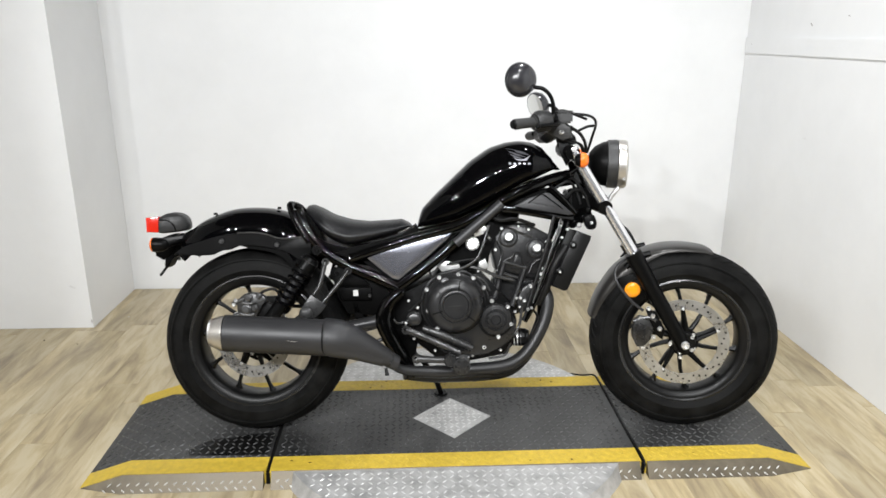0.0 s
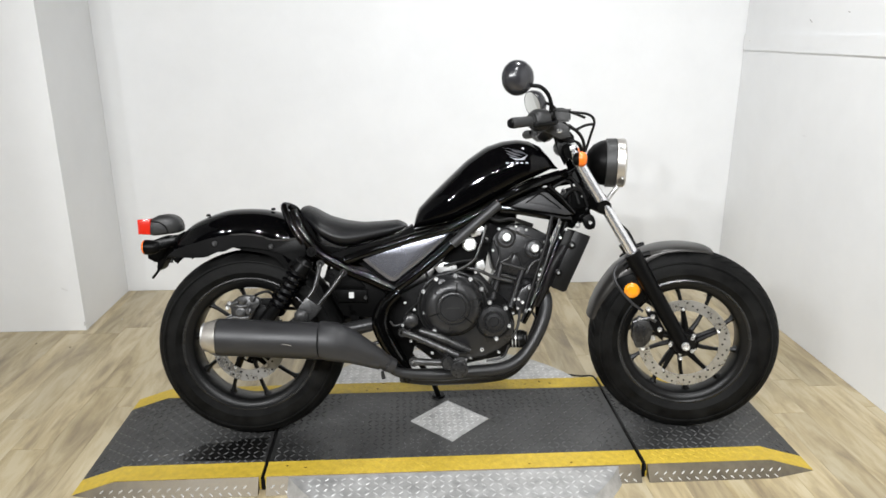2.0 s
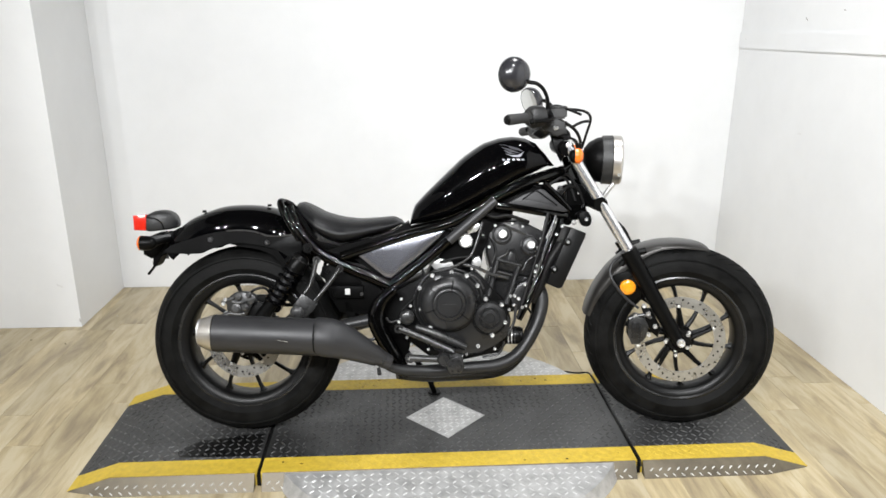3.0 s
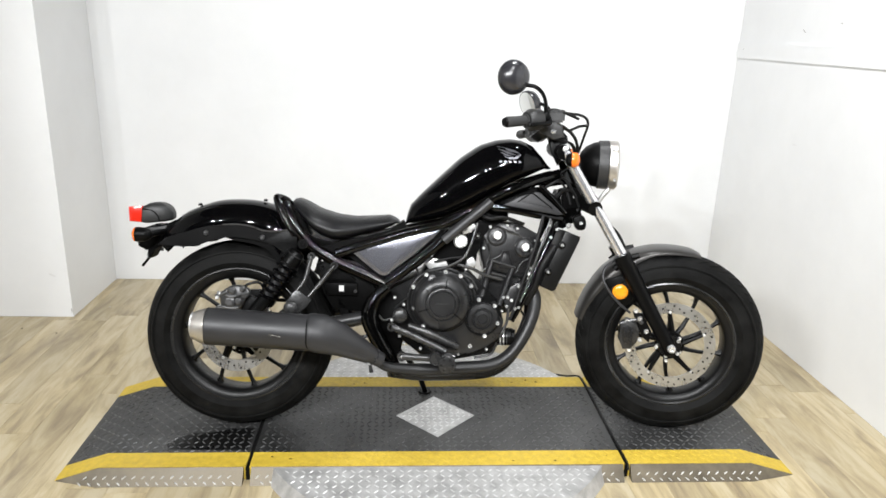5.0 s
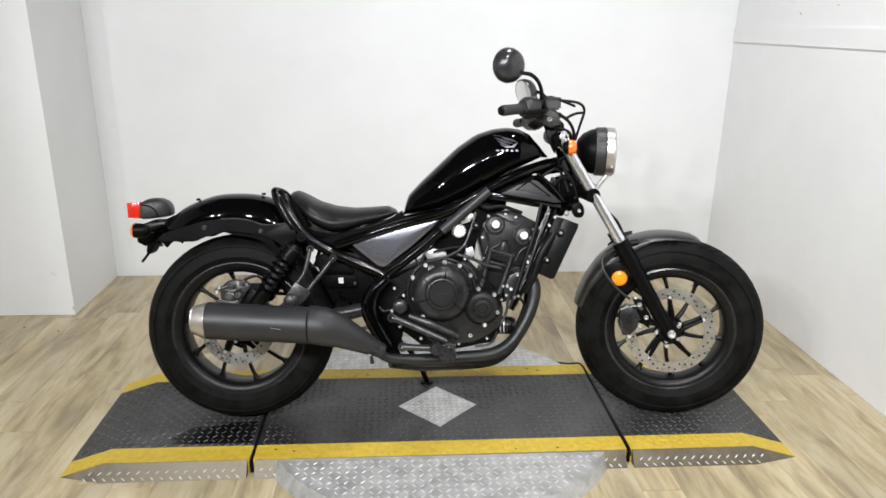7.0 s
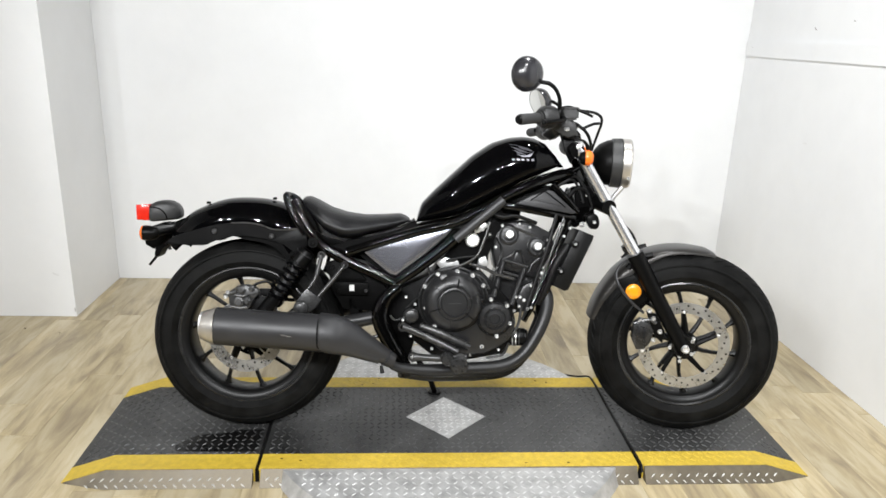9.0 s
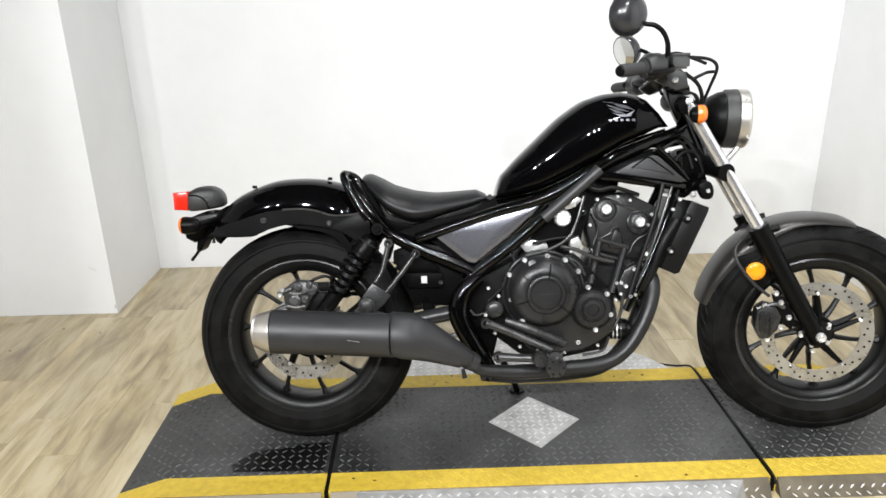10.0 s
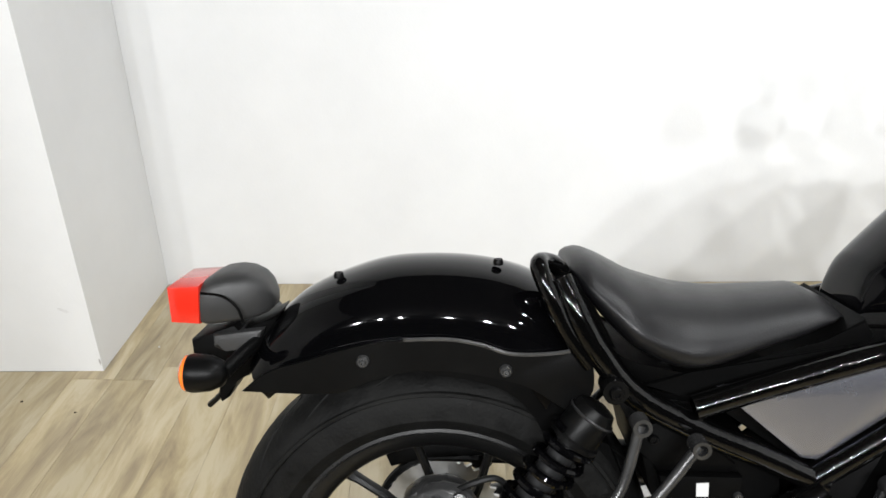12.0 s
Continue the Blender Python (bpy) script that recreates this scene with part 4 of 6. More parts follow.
# ---- engine ----
part("crankcase", prism(B(), [(0.564, 0.461), (0.592, 0.526), (0.651, 0.561), (0.773, 0.548), (0.817, 0.503), (0.872, 0.447), (0.887, 0.390), (0.873, 0.317), (0.840, 0.274), (0.715, 0.250), (0.611, 0.268), (0.548, 0.317), (0.531, 0.393)], -0.122, 0.122, 0.012), SATIN, bike, "black cast engine crankcase")
part("cylinder_block", prism(B(), [(0.803, 0.470), (0.831, 0.553), (0.863, 0.650), (1.009, 0.614), (0.974, 0.526), (0.920, 0.408), (0.881, 0.397)], -0.059, 0.059, 0.008), ENGINE, bike, "dark grey cylinder block")
part("cylinder_head", prism(B(), [(0.824, 0.553), (0.810, 0.620), (0.820, 0.677), (0.861, 0.711), (0.928, 0.716), (1.007, 0.676), (1.023, 0.633), (1.000, 0.591), (0.965, 0.524)], -0.069, 0.069, 0.010), ENGINE, bike, "dark grey cylinder head")

turning(True)
mudguard("front_mudguard", [(1.161, 0.388), (1.174, 0.435), (1.202, 0.495), (1.249, 0.562), (1.311, 0.610), (1.382, 0.638), (1.466, 0.648), (1.542, 0.640), (1.573, 0.627)], FA, [0.066, 0.074, 0.076, 0.076, 0.076, 0.072, 0.055], [0.025, 0.03, 0.04, 0.045, 0.022, 0.018, 0.012], FENDER_GREY, "satin dark grey front mudguard")
# ---- fork, headlamp ----
for s in (-1, 1):
    y = 0.1 * s
    lo = [(1.302, 0.627), (1.489, 0.297)]
    up = [(1.096, 0.971), (1.312, 0.613)]
    leg = part("fork_leg", tube(B(), [(x, y, z) for x, z in up], 0.0180, 20), CHROME, bike, "chromed fork tube")
    part("fork_slider", tube(B(), [(lo[0][0], y, lo[0][1]), (lo[0][0] * 0.8 + lo[1][0] * 0.2, y, lo[0][1] * 0.8 + lo[1][1] * 0.2), (lo[1][0], y, lo[1][1])], [0.029, 0.027, 0.024], 20, smooth=False), SATIN, leg, "satin black fork slider")
for nm, px in (("upper_fork_clamp", [(1.096, 0.964)]), ("lower_fork_clamp", [(1.208, 0.781)])):
    x, z = px[0]
    part(nm, tube(B(), [(x, -0.118, z), (x - 0.02, -0.06, z + 0.005), (x - 0.03, 0, z + 0.008), (x - 0.02, 0.06, z + 0.005), (x, 0.118, z)], [0.0245, 0.026, 0.03, 0.026, 0.0245], 14), SATIN, bike, "black fork clamp")
hl = (1.247, 0.040, 0.917)
rad = 0.083
lamp = part("headlamp", lathe(B(), [(0.012, -0.098), (0.04, -0.092), (0.062, -0.074), (0.076, -0.048), (rad - 0.002, -0.018), (rad, 0.0), (rad, 0.004), (0.06, 0.005)], hl, (1, 0, -0.02), 48), SATIN, bike, "round black headlamp shell")
part("shell_band", lathe(B(), [(rad - 0.003, -0.032), (rad + 0.0005, -0.030), (rad + 0.0015, 0.002), (rad - 0.002, 0.004)], hl, (1, 0, -0.02), 48), HOUSING, lamp, "satin band round the headlamp shell")
part("chrome_rim", lathe(B(), [(rad - 0.004, 0.002), (rad + 0.001, 0.006), (rad + 0.001, 0.03), (rad - 0.004, 0.036), (rad - 0.012, 0.036), (rad - 0.012, 0.006)], hl, (1, 0, -0.02), 48), WARM_STEEL, lamp, "brushed metal headlamp rim")
part("lens", lathe(B(), [(rad - 0.010, 0.03), (0.06, 0.038), (0.03, 0.043), (0.004, 0.044)], hl, (1, 0, -0.02), 40), GLASS, lamp, "clear headlamp lens")
part("headlamp_bracket", tube(B(), [(1.216, 0.000, 0.767), (1.229, 0.000, 0.801), (1.257, 0.000, 0.839)], 0.008), STEEL, lamp)
for q in [(1.261, -0.060, 0.974), (1.268, -0.060, 0.873)]:
    bolt(lamp, q, 0.005)
turning(False)
# the rear light cluster
TAIL = [(-0.322, 0.744, 0.690, 0.050), (-0.316, 0.748, 0.687, 0.052), (-0.300, 0.756, 0.688, 0.052), (-0.281, 0.759, 0.690, 0.050), (-0.262, 0.757, 0.692, 0.046), (-0.247, 0.750, 0.695, 0.040), (-0.236, 0.740, 0.699, 0.031), (-0.229, 0.727, 0.704, 0.020), (-0.227, 0.719, 0.709, 0.010)]


def tail_ring(x, top, low, w):
    mid, h = (top + low) / 2, (top - low) / 2
    ring = []
    for k in range(24):
        c, q = math.cos(2 * math.pi * k / 24), math.sin(2 * math.pi * k / 24)
        ring.append((x, w * math.copysign(abs(c) ** (0.55 if q > 0 else 0.35), c), mid + h * math.copysign(abs(q) ** (0.55 if q > 0 else 0.25), q)))
    return ring


tail = loft_body(TAIL, tail_ring, "tail_lamp", HOUSING, "black plastic tail lamp housing", None, 50)
part("lens", prism(B(), [(-0.362, 0.742), (-0.318, 0.745), (-0.321, 0.691), (-0.360, 0.693)], -0.054, 0.054, 0.004), RED, tail, "red tail lamp lens")
part("ridge_line", tube(B(), [(-0.317, -0.0525, 0.735), (-0.288, -0.0535, 0.731), (-0.269, -0.0535, 0.716), (-0.261, -0.0525, 0.693)], 0.002, 6), PLASTIC, tail)
part("tail_bracket", prism(B(), [(-0.304, 0.665), (-0.238, 0.689), (-0.217, 0.700), (-0.241, 0.653), (-0.265, 0.609), (-0.285, 0.603), (-0.295, 0.576), (-0.307, 0.568), (-0.311, 0.579), (-0.303, 0.610), (-0.305, 0.638)], -0.034, 0.034, 0.004), PLASTIC, bike, "black plastic tail bracket")
part("bracket_skirt", prism(B(), [(-0.308, 0.673), (-0.237, 0.682), (-0.251, 0.648), (-0.291, 0.656), (-0.308, 0.654)], -0.046, 0.046, 0.006), HOUSING, bike, "dull grey-black plastic number plate lamp cover")
part("tail_block", prism(B(), [(-0.341, 0.663), (-0.279, 0.686), (-0.260, 0.663), (-0.286, 0.612), (-0.313, 0.597), (-0.338, 0.611)], -0.04, 0.04, 0.006), PLASTIC, bike, "black plastic lamp bracket")
part("plate_hook", tube(B(), [(-0.315, 0.000, 0.569), (-0.329, 0.010, 0.554), (-0.344, 0.020, 0.539)], 0.0045, 8), SATIN, bike)
part("tab", prism(B(), [(-0.260, 0.597), (-0.252, 0.613), (-0.250, 0.597)], -0.055, -0.045, 0.001), HOUSING, bike, "small dark grey tab")
for s in (-1, 1):
    c = (-0.285, -0.135, 0.656)
    c = (c[0], c[1] * -s, c[2])
    ind = part("rear_indicator", lathe(B(), [(0.006, 0.026), (0.016, 0.020), (0.0225, 0.005), (0.0245, -0.016), (0.0235, -0.022), (0.018, -0.024)], c, (1, 0, 0), 28), SATIN, bike, "black bullet indicator")
    part("lens", lathe(B(), [(0.0235, 0.020), (0.0225, 0.026), (0.018, 0.030), (0.008, 0.032)], c, (-1, 0, 0), 24), ORANGE, ind, "orange indicator lens")
    part("stem", tube(B(), [(c[0] + 0.02, c[1], c[2]), (c[0] + 0.03, c[1] * 0.55, c[2] + 0.004), (c[0] + 0.04, c[1] * 0.2, c[2] + 0.006)], 0.010, 10), SATIN, ind)

# passenger peg brackets
for s in (-1, 1):
    k = -s
    r1, r2 = (0.252, -0.150, 0.597), (0.326, -0.150, 0.568)
    e1, e2 = (0.214, -0.168, 0.492), (0.244, -0.168, 0.465)
    m1, m2 = (0.234, -0.160, 0.525), (0.288, -0.158, 0.518)
    fl = lambda q: (q[0], q[1] * k, q[2])
    plate = part("peg_bracket", prism(B(), [(0.207, 0.493), (0.256, 0.459), (0.238, 0.433), (0.218, 0.417), (0.193, 0.410), (0.173, 0.423), (0.174, 0.448)], -0.178 * k, -0.166 * k, 0.003), ALU_GREY, bike, "grey cast passenger peg bracket")
    part("arm", tube(B(), [fl(r1), fl(m1), fl(e1)], [0.0074, 0.0068, 0.0070], 10), ALU_GREY, plate)
    part("arm", tube(B(), [fl(r2), fl(m2), fl(e2)], [0.0074, 0.0068, 0.0070], 10), ALU_GREY, plate)
    for r in (r1, r2):
        part("ring", lathe(B(), [(0.0072, -0.012), (0.0118, -0.012), (0.0118, 0.012), (0.0072, 0.012), (0.0072, -0.012)], fl(r), (0, 1, 0), 20, caps=False), ALU_GREY, plate)
        # near-black filling painted as shade in the hollow ring
        part("ring_bore_shade", lathe(B(), [(0.0074, -0.002), (0.0074, 0.006)], fl(r), (0, 1, 0), 16), DIRT_AND_SHADE, plate)
    part("boss", lathe(B(), [(0.024, 0), (0.022, 0.008), (0.014, 0.012), (0.014, 0.016), (0.006, 0.018)], fl((0.191, -0.178, 0.431)), (0, s, 0), 24), ALU_GREY, plate)
    part("hanger", prism(B(), [(0.150, 0.404), (0.161, 0.422), (0.209, 0.414), (0.236, 0.408), (0.239, 0.383), (0.149, 0.386)], -0.172 * k, -0.164 * k, 0.002), ALU_GREY, plate, "grey muffler hanger plate")

# black boxes behind the side tubes
lid = part("tool_cover", prism(B(), [(0.289, 0.508), (0.398, 0.506), (0.398, 0.465), (0.302, 0.466)], -0.118, -0.10, 0.003), PLASTIC, bike, "black plastic tool cover")
part("white_label", prism(B(), [(0.338, 0.498), (0.354, 0.499), (0.355, 0.479), (0.339, 0.479)], -0.1195, -0.1182), WHITE, lid, "small blank white sticker")
bolt(lid, (0.393, -0.118, 0.480), 0.006, mat=ALU_GREY)
part("fuse_cover", prism(B(), [(0.262, 0.568), (0.304, 0.584), (0.337, 0.565), (0.393, 0.517), (0.387, 0.504), (0.288, 0.507), (0.283, 0.526), (0.261, 0.533)], -0.105, -0.08, 0.004), PLASTIC, bike, "black plastic cover")
bolt(bike, (0.282, -0.106, 0.554), 0.007, mat=SATIN)
part("inner_mudguard", prism(B(), [(0.181, 0.541), (0.238, 0.521), (0.271, 0.441), (0.275, 0.341), (0.210, 0.344), (0.166, 0.432)], -0.06, 0.06, 0.006), PLASTIC, bike, "black plastic inner mudguard")
part("inner_panel", prism(B(), [(0.503, 0.484), (0.600, 0.533), (0.570, 0.456), (0.539, 0.387), (0.552, 0.306), (0.531, 0.224), (0.472, 0.301), (0.452, 0.397), (0.462, 0.451)], -0.09, 0.09, 0.004), PLASTIC, bike, "black inner panel")
part("lower_bracket", prism(B(), [(0.331, 0.454), (0.353, 0.453), (0.376, 0.392), (0.342, 0.394)], -0.1, 0.1, 0.003), PLASTIC, bike, "black cross bracket")
part("intake_box", prism(B(), [(0.707, 0.681), (0.819, 0.760), (0.904, 0.756), (0.896, 0.718), (0.858, 0.711), (0.817, 0.678), (0.800, 0.611), (0.791, 0.553), (0.710, 0.561), (0.653, 0.551), (0.606, 0.527), (0.652, 0.608)], -0.07, 0.07, 0.006), PLASTIC, bike, "black intake box")

# rear brake
cal = part("rear_caliper", prism(B(), round_outline([(-0.042, 0.472), (-0.021, 0.489), (0.013, 0.491), (0.045, 0.479), (0.033, 0.446), (0.014, 0.411), (-0.014, 0.407), (-0.042, 0.420), (-0.048, 0.446)], 2), -0.122, -0.085, 0.007), ALU_GREY, bike, "grey cast rear brake caliper")
part("caliper_bridge", prism(B(), round_outline([(-0.026, 0.483), (-0.006, 0.494), (0.024, 0.493), (0.046, 0.483), (0.051, 0.465), (0.023, 0.462), (-0.010, 0.466)], 2), -0.135, -0.11, 0.005), CAST, cal)
part("caliper_lug", tube(B(), [(-0.061, -0.115, 0.455), (-0.044, -0.118, 0.464), (-0.021, -0.120, 0.473)], 0.008, 10), CAST, cal)
part("caliper_lug", tube(B(), [(-0.078, -0.110, 0.400), (-0.059, -0.115, 0.414), (-0.030, -0.118, 0.423)], 0.008, 10), CAST, cal)
part("lower_shock_sleeve", tube(B(), [(0.094, -0.125, 0.454), (0.058, -0.125, 0.407)], 0.0175, 16), PLASTIC, cal)
part("caliper_cap", lathe(B(), [(0.017, 0), (0.016, 0.008), (0.011, 0.010), (0.010, 0.013), (0.004, 0.013)], (-0.014, -0.122, 0.439), (0, -1, 0), 20), CAST, cal)
part("caliper_cap", lathe(B(), [(0.013, 0), (0.012, 0.010), (0.006, 0.012)], (0.034, -0.122, 0.466), (0, -1, 0), 20), CAST, cal)
for q in [(-0.001, -0.136, 0.479), (0.030, -0.136, 0.485), (0.014, -0.126, 0.442)]:
    part("caliper_pin", lathe(B(), [(0.010, 0), (0.010, 0.008), (0.006, 0.010), (0.006, 0.016)], q, (0, -1, 0), 14), CAST, cal)
part("caliper_rib", tube(B(), [(-0.027, -0.127, 0.462), (-0.010, -0.129, 0.458), (0.015, -0.127, 0.461)], 0.005, 8), CAST, cal)
part("caliper_rib", tube(B(), [(-0.037, -0.124, 0.424), (-0.012, -0.126, 0.419), (0.012, -0.124, 0.422)], 0.005, 8), CAST, cal)
part("caliper_arm", prism(B(), [(0.032, 0.464), (0.065, 0.451), (0.086, 0.402), (0.073, 0.371), (0.027, 0.373), (0.006, 0.405)], -0.105, -0.085, 0.003), SATIN, cal)
for q in [(-0.050, -0.122, 0.469), (-0.056, -0.122, 0.454), (0.007, -0.125, 0.488), (-0.045, -0.120, 0.410), (0.042, -0.110, 0.386)]:
    bolt(cal, q, 0.0065)
part("brake_hose", tube(B(), [(0.018, -0.120, 0.481), (0.047, -0.125, 0.500), (0.080, -0.120, 0.503), (0.100, -0.110, 0.466), (0.086, -0.100, 0.414)], 0.0045, 8), HOSE, cal)
part("axle_plate", prism(B(), [(-0.079, 0.408), (-0.050, 0.419), (0.027, 0.368), (0.047, 0.318), (-0.067, 0.322)], -0.10, -0.092, 0.002), SATIN, bike, "black axle plate")
teeth = [((0.1005 if k % 3 == 0 else 0.093) * math.cos(2 * math.pi * k / 126), RA[2] + (0.1005 if k % 3 == 0 else 0.093) * math.sin(2 * math.pi * k / 126)) for k in range(126)]
sprk = part("rear_sprocket", prism(B(), teeth, 0.082, 0.088), STEEL, bike, "toothed steel rear sprocket")
part("drive_chain", tube(B(), [(0.1 * math.cos(a), 0.085, RA[2] + 0.1 * math.sin(a)) for a in np.linspace(-1.7, -4.6, 14)] + [(0.55, 0.085, 0.40)], 0.007, 6), SATIN, sprk, "black drive chain")
part("chain_guard", prism(B(), [(-0.09, 0.43), (-0.02, 0.452), (0.1, 0.452), (0.40, 0.44), (0.40, 0.425), (0.1, 0.43), (-0.02, 0.425), (-0.08, 0.405)], 0.075, 0.1, 0.003), PLASTIC, bike, "black chain guard")

# engine covers on the near side
cc = (0.678, -0.125, 0.451)
cover = part("clutch_cover", lathe(B(), [(0.103, -0.004), (0.103, 0.010), (0.098, 0.014), (0.095, 0.022), (0.088, 0.040), (0.078, 0.050), (0.062, 0.0545), (0.0565, 0.0545), (0.0550, 0.0510), (0.0525, 0.0510), (0.0510, 0.0565), (0.0480, 0.0580), (0.0435, 0.0580), (0.0420, 0.0535), (0.0400, 0.0535), (0.0390, 0.0560), (0.010, 0.0565)], cc, (0, -1, 0), 64), ENGINE, bike, "dark grey round clutch cover")
# proud black ring: painted shade between cover and case, for contrast
part("cover_shade_ring", lathe(B(), [(0.103, 0.002), (0.110, 0.002), (0.111, 0.008), (0.1025, 0.008)], cc, (0, -1, 0), 56, caps=False), DIRT_AND_SHADE, cover)
part("name_bar", box(B(), cc[0] - 0.022, cc[0] + 0.022, cc[1] - 0.0575, cc[1] - 0.0562, cc[2] - 0.0015, cc[2] + 0.0015), ALU_GREY, cover, "blank raised bar")
# every other rib is near-black, standing in for a shaded groove
for k in range(6):
    a = k * math.pi / 3 + 0.35
    part("cover_rib", tube(B(), [(cc[0] + r * math.cos(a), cc[1] - y, cc[2] + r * math.sin(a)) for r, y in ((0.044, 0.0575), (0.056, 0.0550), (0.068, 0.0530), (0.082, 0.0470))], 0.0022, 6), DIRT_AND_SHADE if k % 2 else ENGINE, cover)
for q in [(0.583, -0.135, 0.500), (0.625, -0.135, 0.540), (0.688, -0.135, 0.550), (0.738, -0.135, 0.538), (0.774, -0.135, 0.505), (0.587, -0.135, 0.430), (0.618, -0.135, 0.369), (0.775, -0.130, 0.303), (0.822, -0.140, 0.340), (0.864, -0.140, 0.383), (0.853, -0.140, 0.441), (0.800, -0.140, 0.461)]:
    bolt(cover, q, 0.0072, h=0.009)
part("cover_flange", lathe(B(), [(0.100, -0.006), (0.114, -0.006), (0.116, -0.003), (0.115, 0.004), (0.112, 0.0065), (0.104, 0.007)], cc, (0, -1, 0), 64), ENGINE, cover)
for q in [(0.583, -0.123, 0.500), (0.625, -0.123, 0.540), (0.688, -0.123, 0.550), (0.738, -0.123, 0.538), (0.774, -0.123, 0.505), (0.587, -0.123, 0.430), (0.618, -0.123, 0.369), (0.800, -0.123, 0.461), (0.853, -0.123, 0.441), (0.864, -0.123, 0.383), (0.822, -0.123, 0.340)]:
    part("bolt_boss", lathe(B(), [(0.0125, -0.004), (0.0120, 0.008), (0.0105, 0.0105), (0.004, 0.0105)], q, (0, -1, 0), 18), ENGINE, cover)
part("oil_filler", lathe(B(), [(0.017, 0), (0.017, 0.02), (0.013, 0.024), (0.012, 0.03), (0.005, 0.031)], (0.644, -0.135, 0.525), (0, -1, 0.25), 20), ENGINE, cover)
sc = (0.813, -0.125, 0.398)
part("timing_cover", lathe(B(), [(0.054, -0.004), (0.054, 0.016), (0.049, 0.022), (0.036, 0.024), (0.034, 0.019), (0.029, 0.019), (0.027, 0.026), (0.017, 0.027), (0.015, 0.022), (0.006, 0.022)], sc, (0, -1, 0), 40), ENGINE, bike, "dark grey round timing cover")
# same painted shade ring round the timing cover
part("cover_shade_ring", lathe(B(), [(0.054, 0.006), (0.059, 0.006), (0.0595, 0.0125), (0.0535, 0.0125)], sc, (0, -1, 0), 40, caps=False), DIRT_AND_SHADE, bike)
for a, b in (([(0.604, -0.128, 0.331), (0.638, -0.128, 0.293), (0.695, -0.127, 0.270)], 0.0035), ([(0.714, -0.128, 0.275), (0.785, -0.130, 0.291), (0.837, -0.130, 0.315)], 0.0035), ([(0.575, -0.124, 0.462), (0.596, -0.124, 0.512), (0.633, -0.124, 0.546)], 0.004), ([(0.718, -0.124, 0.551), (0.771, -0.124, 0.530), (0.795, -0.124, 0.492)], 0.004)):
    part("case_rib", tube(B(), a, b, 8), ALU_GREY, bike, "raised casting rib")
# small bright bolts added as glints round the castings
for q in [(0.610, -0.130, 0.320), (0.661, -0.130, 0.282), (0.737, -0.130, 0.275), (0.540, -0.145, 0.338), (0.553, -0.130, 0.440), (0.831, -0.128, 0.292), (0.885, -0.120, 0.467), (0.840, -0.074, 0.555), (0.819, -0.072, 0.627), (0.984, -0.072, 0.623), (0.995, -0.070, 0.654), (0.840, -0.070, 0.699)]:
    bolt(bike, q, 0.005, h=0.006)
part("case_cover", prism(B(), [(0.603, 0.373), (0.674, 0.351), (0.767, 0.390), (0.799, 0.467), (0.860, 0.430), (0.885, 0.382), (0.871, 0.330), (0.830, 0.303), (0.786, 0.279), (0.714, 0.271), (0.657, 0.289)], -0.136, -0.12, 0.006), ENGINE, bike, "dark grey crankcase side cover")
for a, b in (([(0.848, -0.066, 0.583), (0.809, -0.125, 0.466)], 0.008), ([(0.922, -0.066, 0.564), (0.868, -0.125, 0.439)], 0.008), ([(0.830, -0.062, 0.554), (0.796, -0.120, 0.465)], 0.005)):
    part("cylinder_stud_rib", tube(B(), a, b * 1.25, 12), ENGINE, bike, "dark raised casting rib")
    bolt(bike, a[0], 0.0065)
part("cylinder_ridge", tube(B(), [(0.847, -0.074, 0.587), (0.877, -0.074, 0.602), (0.884, -0.074, 0.617), (0.903, -0.074, 0.618), (0.913, -0.074, 0.588), (0.921, -0.074, 0.565)], 0.0035, 8, smooth=False), ENGINE, bike, "dark raised casting rib")
part("cylinder_ridge", tube(B(), [(0.834, -0.073, 0.644), (0.842, -0.073, 0.613), (0.829, -0.073, 0.570)], 0.003, 8), ENGINE, bike)
part("cylinder_ridge", tube(B(), [(0.993, -0.072, 0.604), (0.951, -0.073, 0.580), (0.933, -0.073, 0.546)], 0.003, 8), ENGINE, bike)
for q in [(0.971, -0.079, 0.547), (1.053, -0.130, 0.697), (1.035, -0.130, 0.671), (0.935, -0.130, 0.435), (0.879, -0.130, 0.423), (0.894, -0.130, 0.438), (0.979, -0.074, 0.562), (0.798, -0.072, 0.669), (0.651, -0.120, 0.557), (0.756, -0.120, 0.559), (0.897, -0.072, 0.706), (0.932, -0.072, 0.695), (0.523, -0.150, 0.466), (0.514, -0.160, 0.393), (0.555, -0.140, 0.314), (0.610, -0.140, 0.296)]:
    bolt(bike, q, 0.0048, h=0.006)
part("head_panel", prism(B(), [(0.872, 0.563), (0.889, 0.612), (0.906, 0.602), (0.916, 0.556)], -0.076, -0.066, 0.003), ENGINE, bike, "raised panel on the cylinder head")
part("gasket_line", tube(B(), [(0.828, -0.070, 0.558), (0.913, -0.070, 0.537), (0.983, -0.112, 0.520)], 0.003, 6), DIRT_AND_SHADE, bike)
part("gasket_line", tube(B(), [(0.822, -0.070, 0.660), (0.839, -0.071, 0.613), (0.833, -0.070, 0.570)], 0.002, 6), DIRT_AND_SHADE, bike)
part("gasket_line", tube(B(), [(0.997, -0.068, 0.602), (0.959, -0.070, 0.586), (0.934, -0.070, 0.547)], 0.002, 6), DIRT_AND_SHADE, bike)
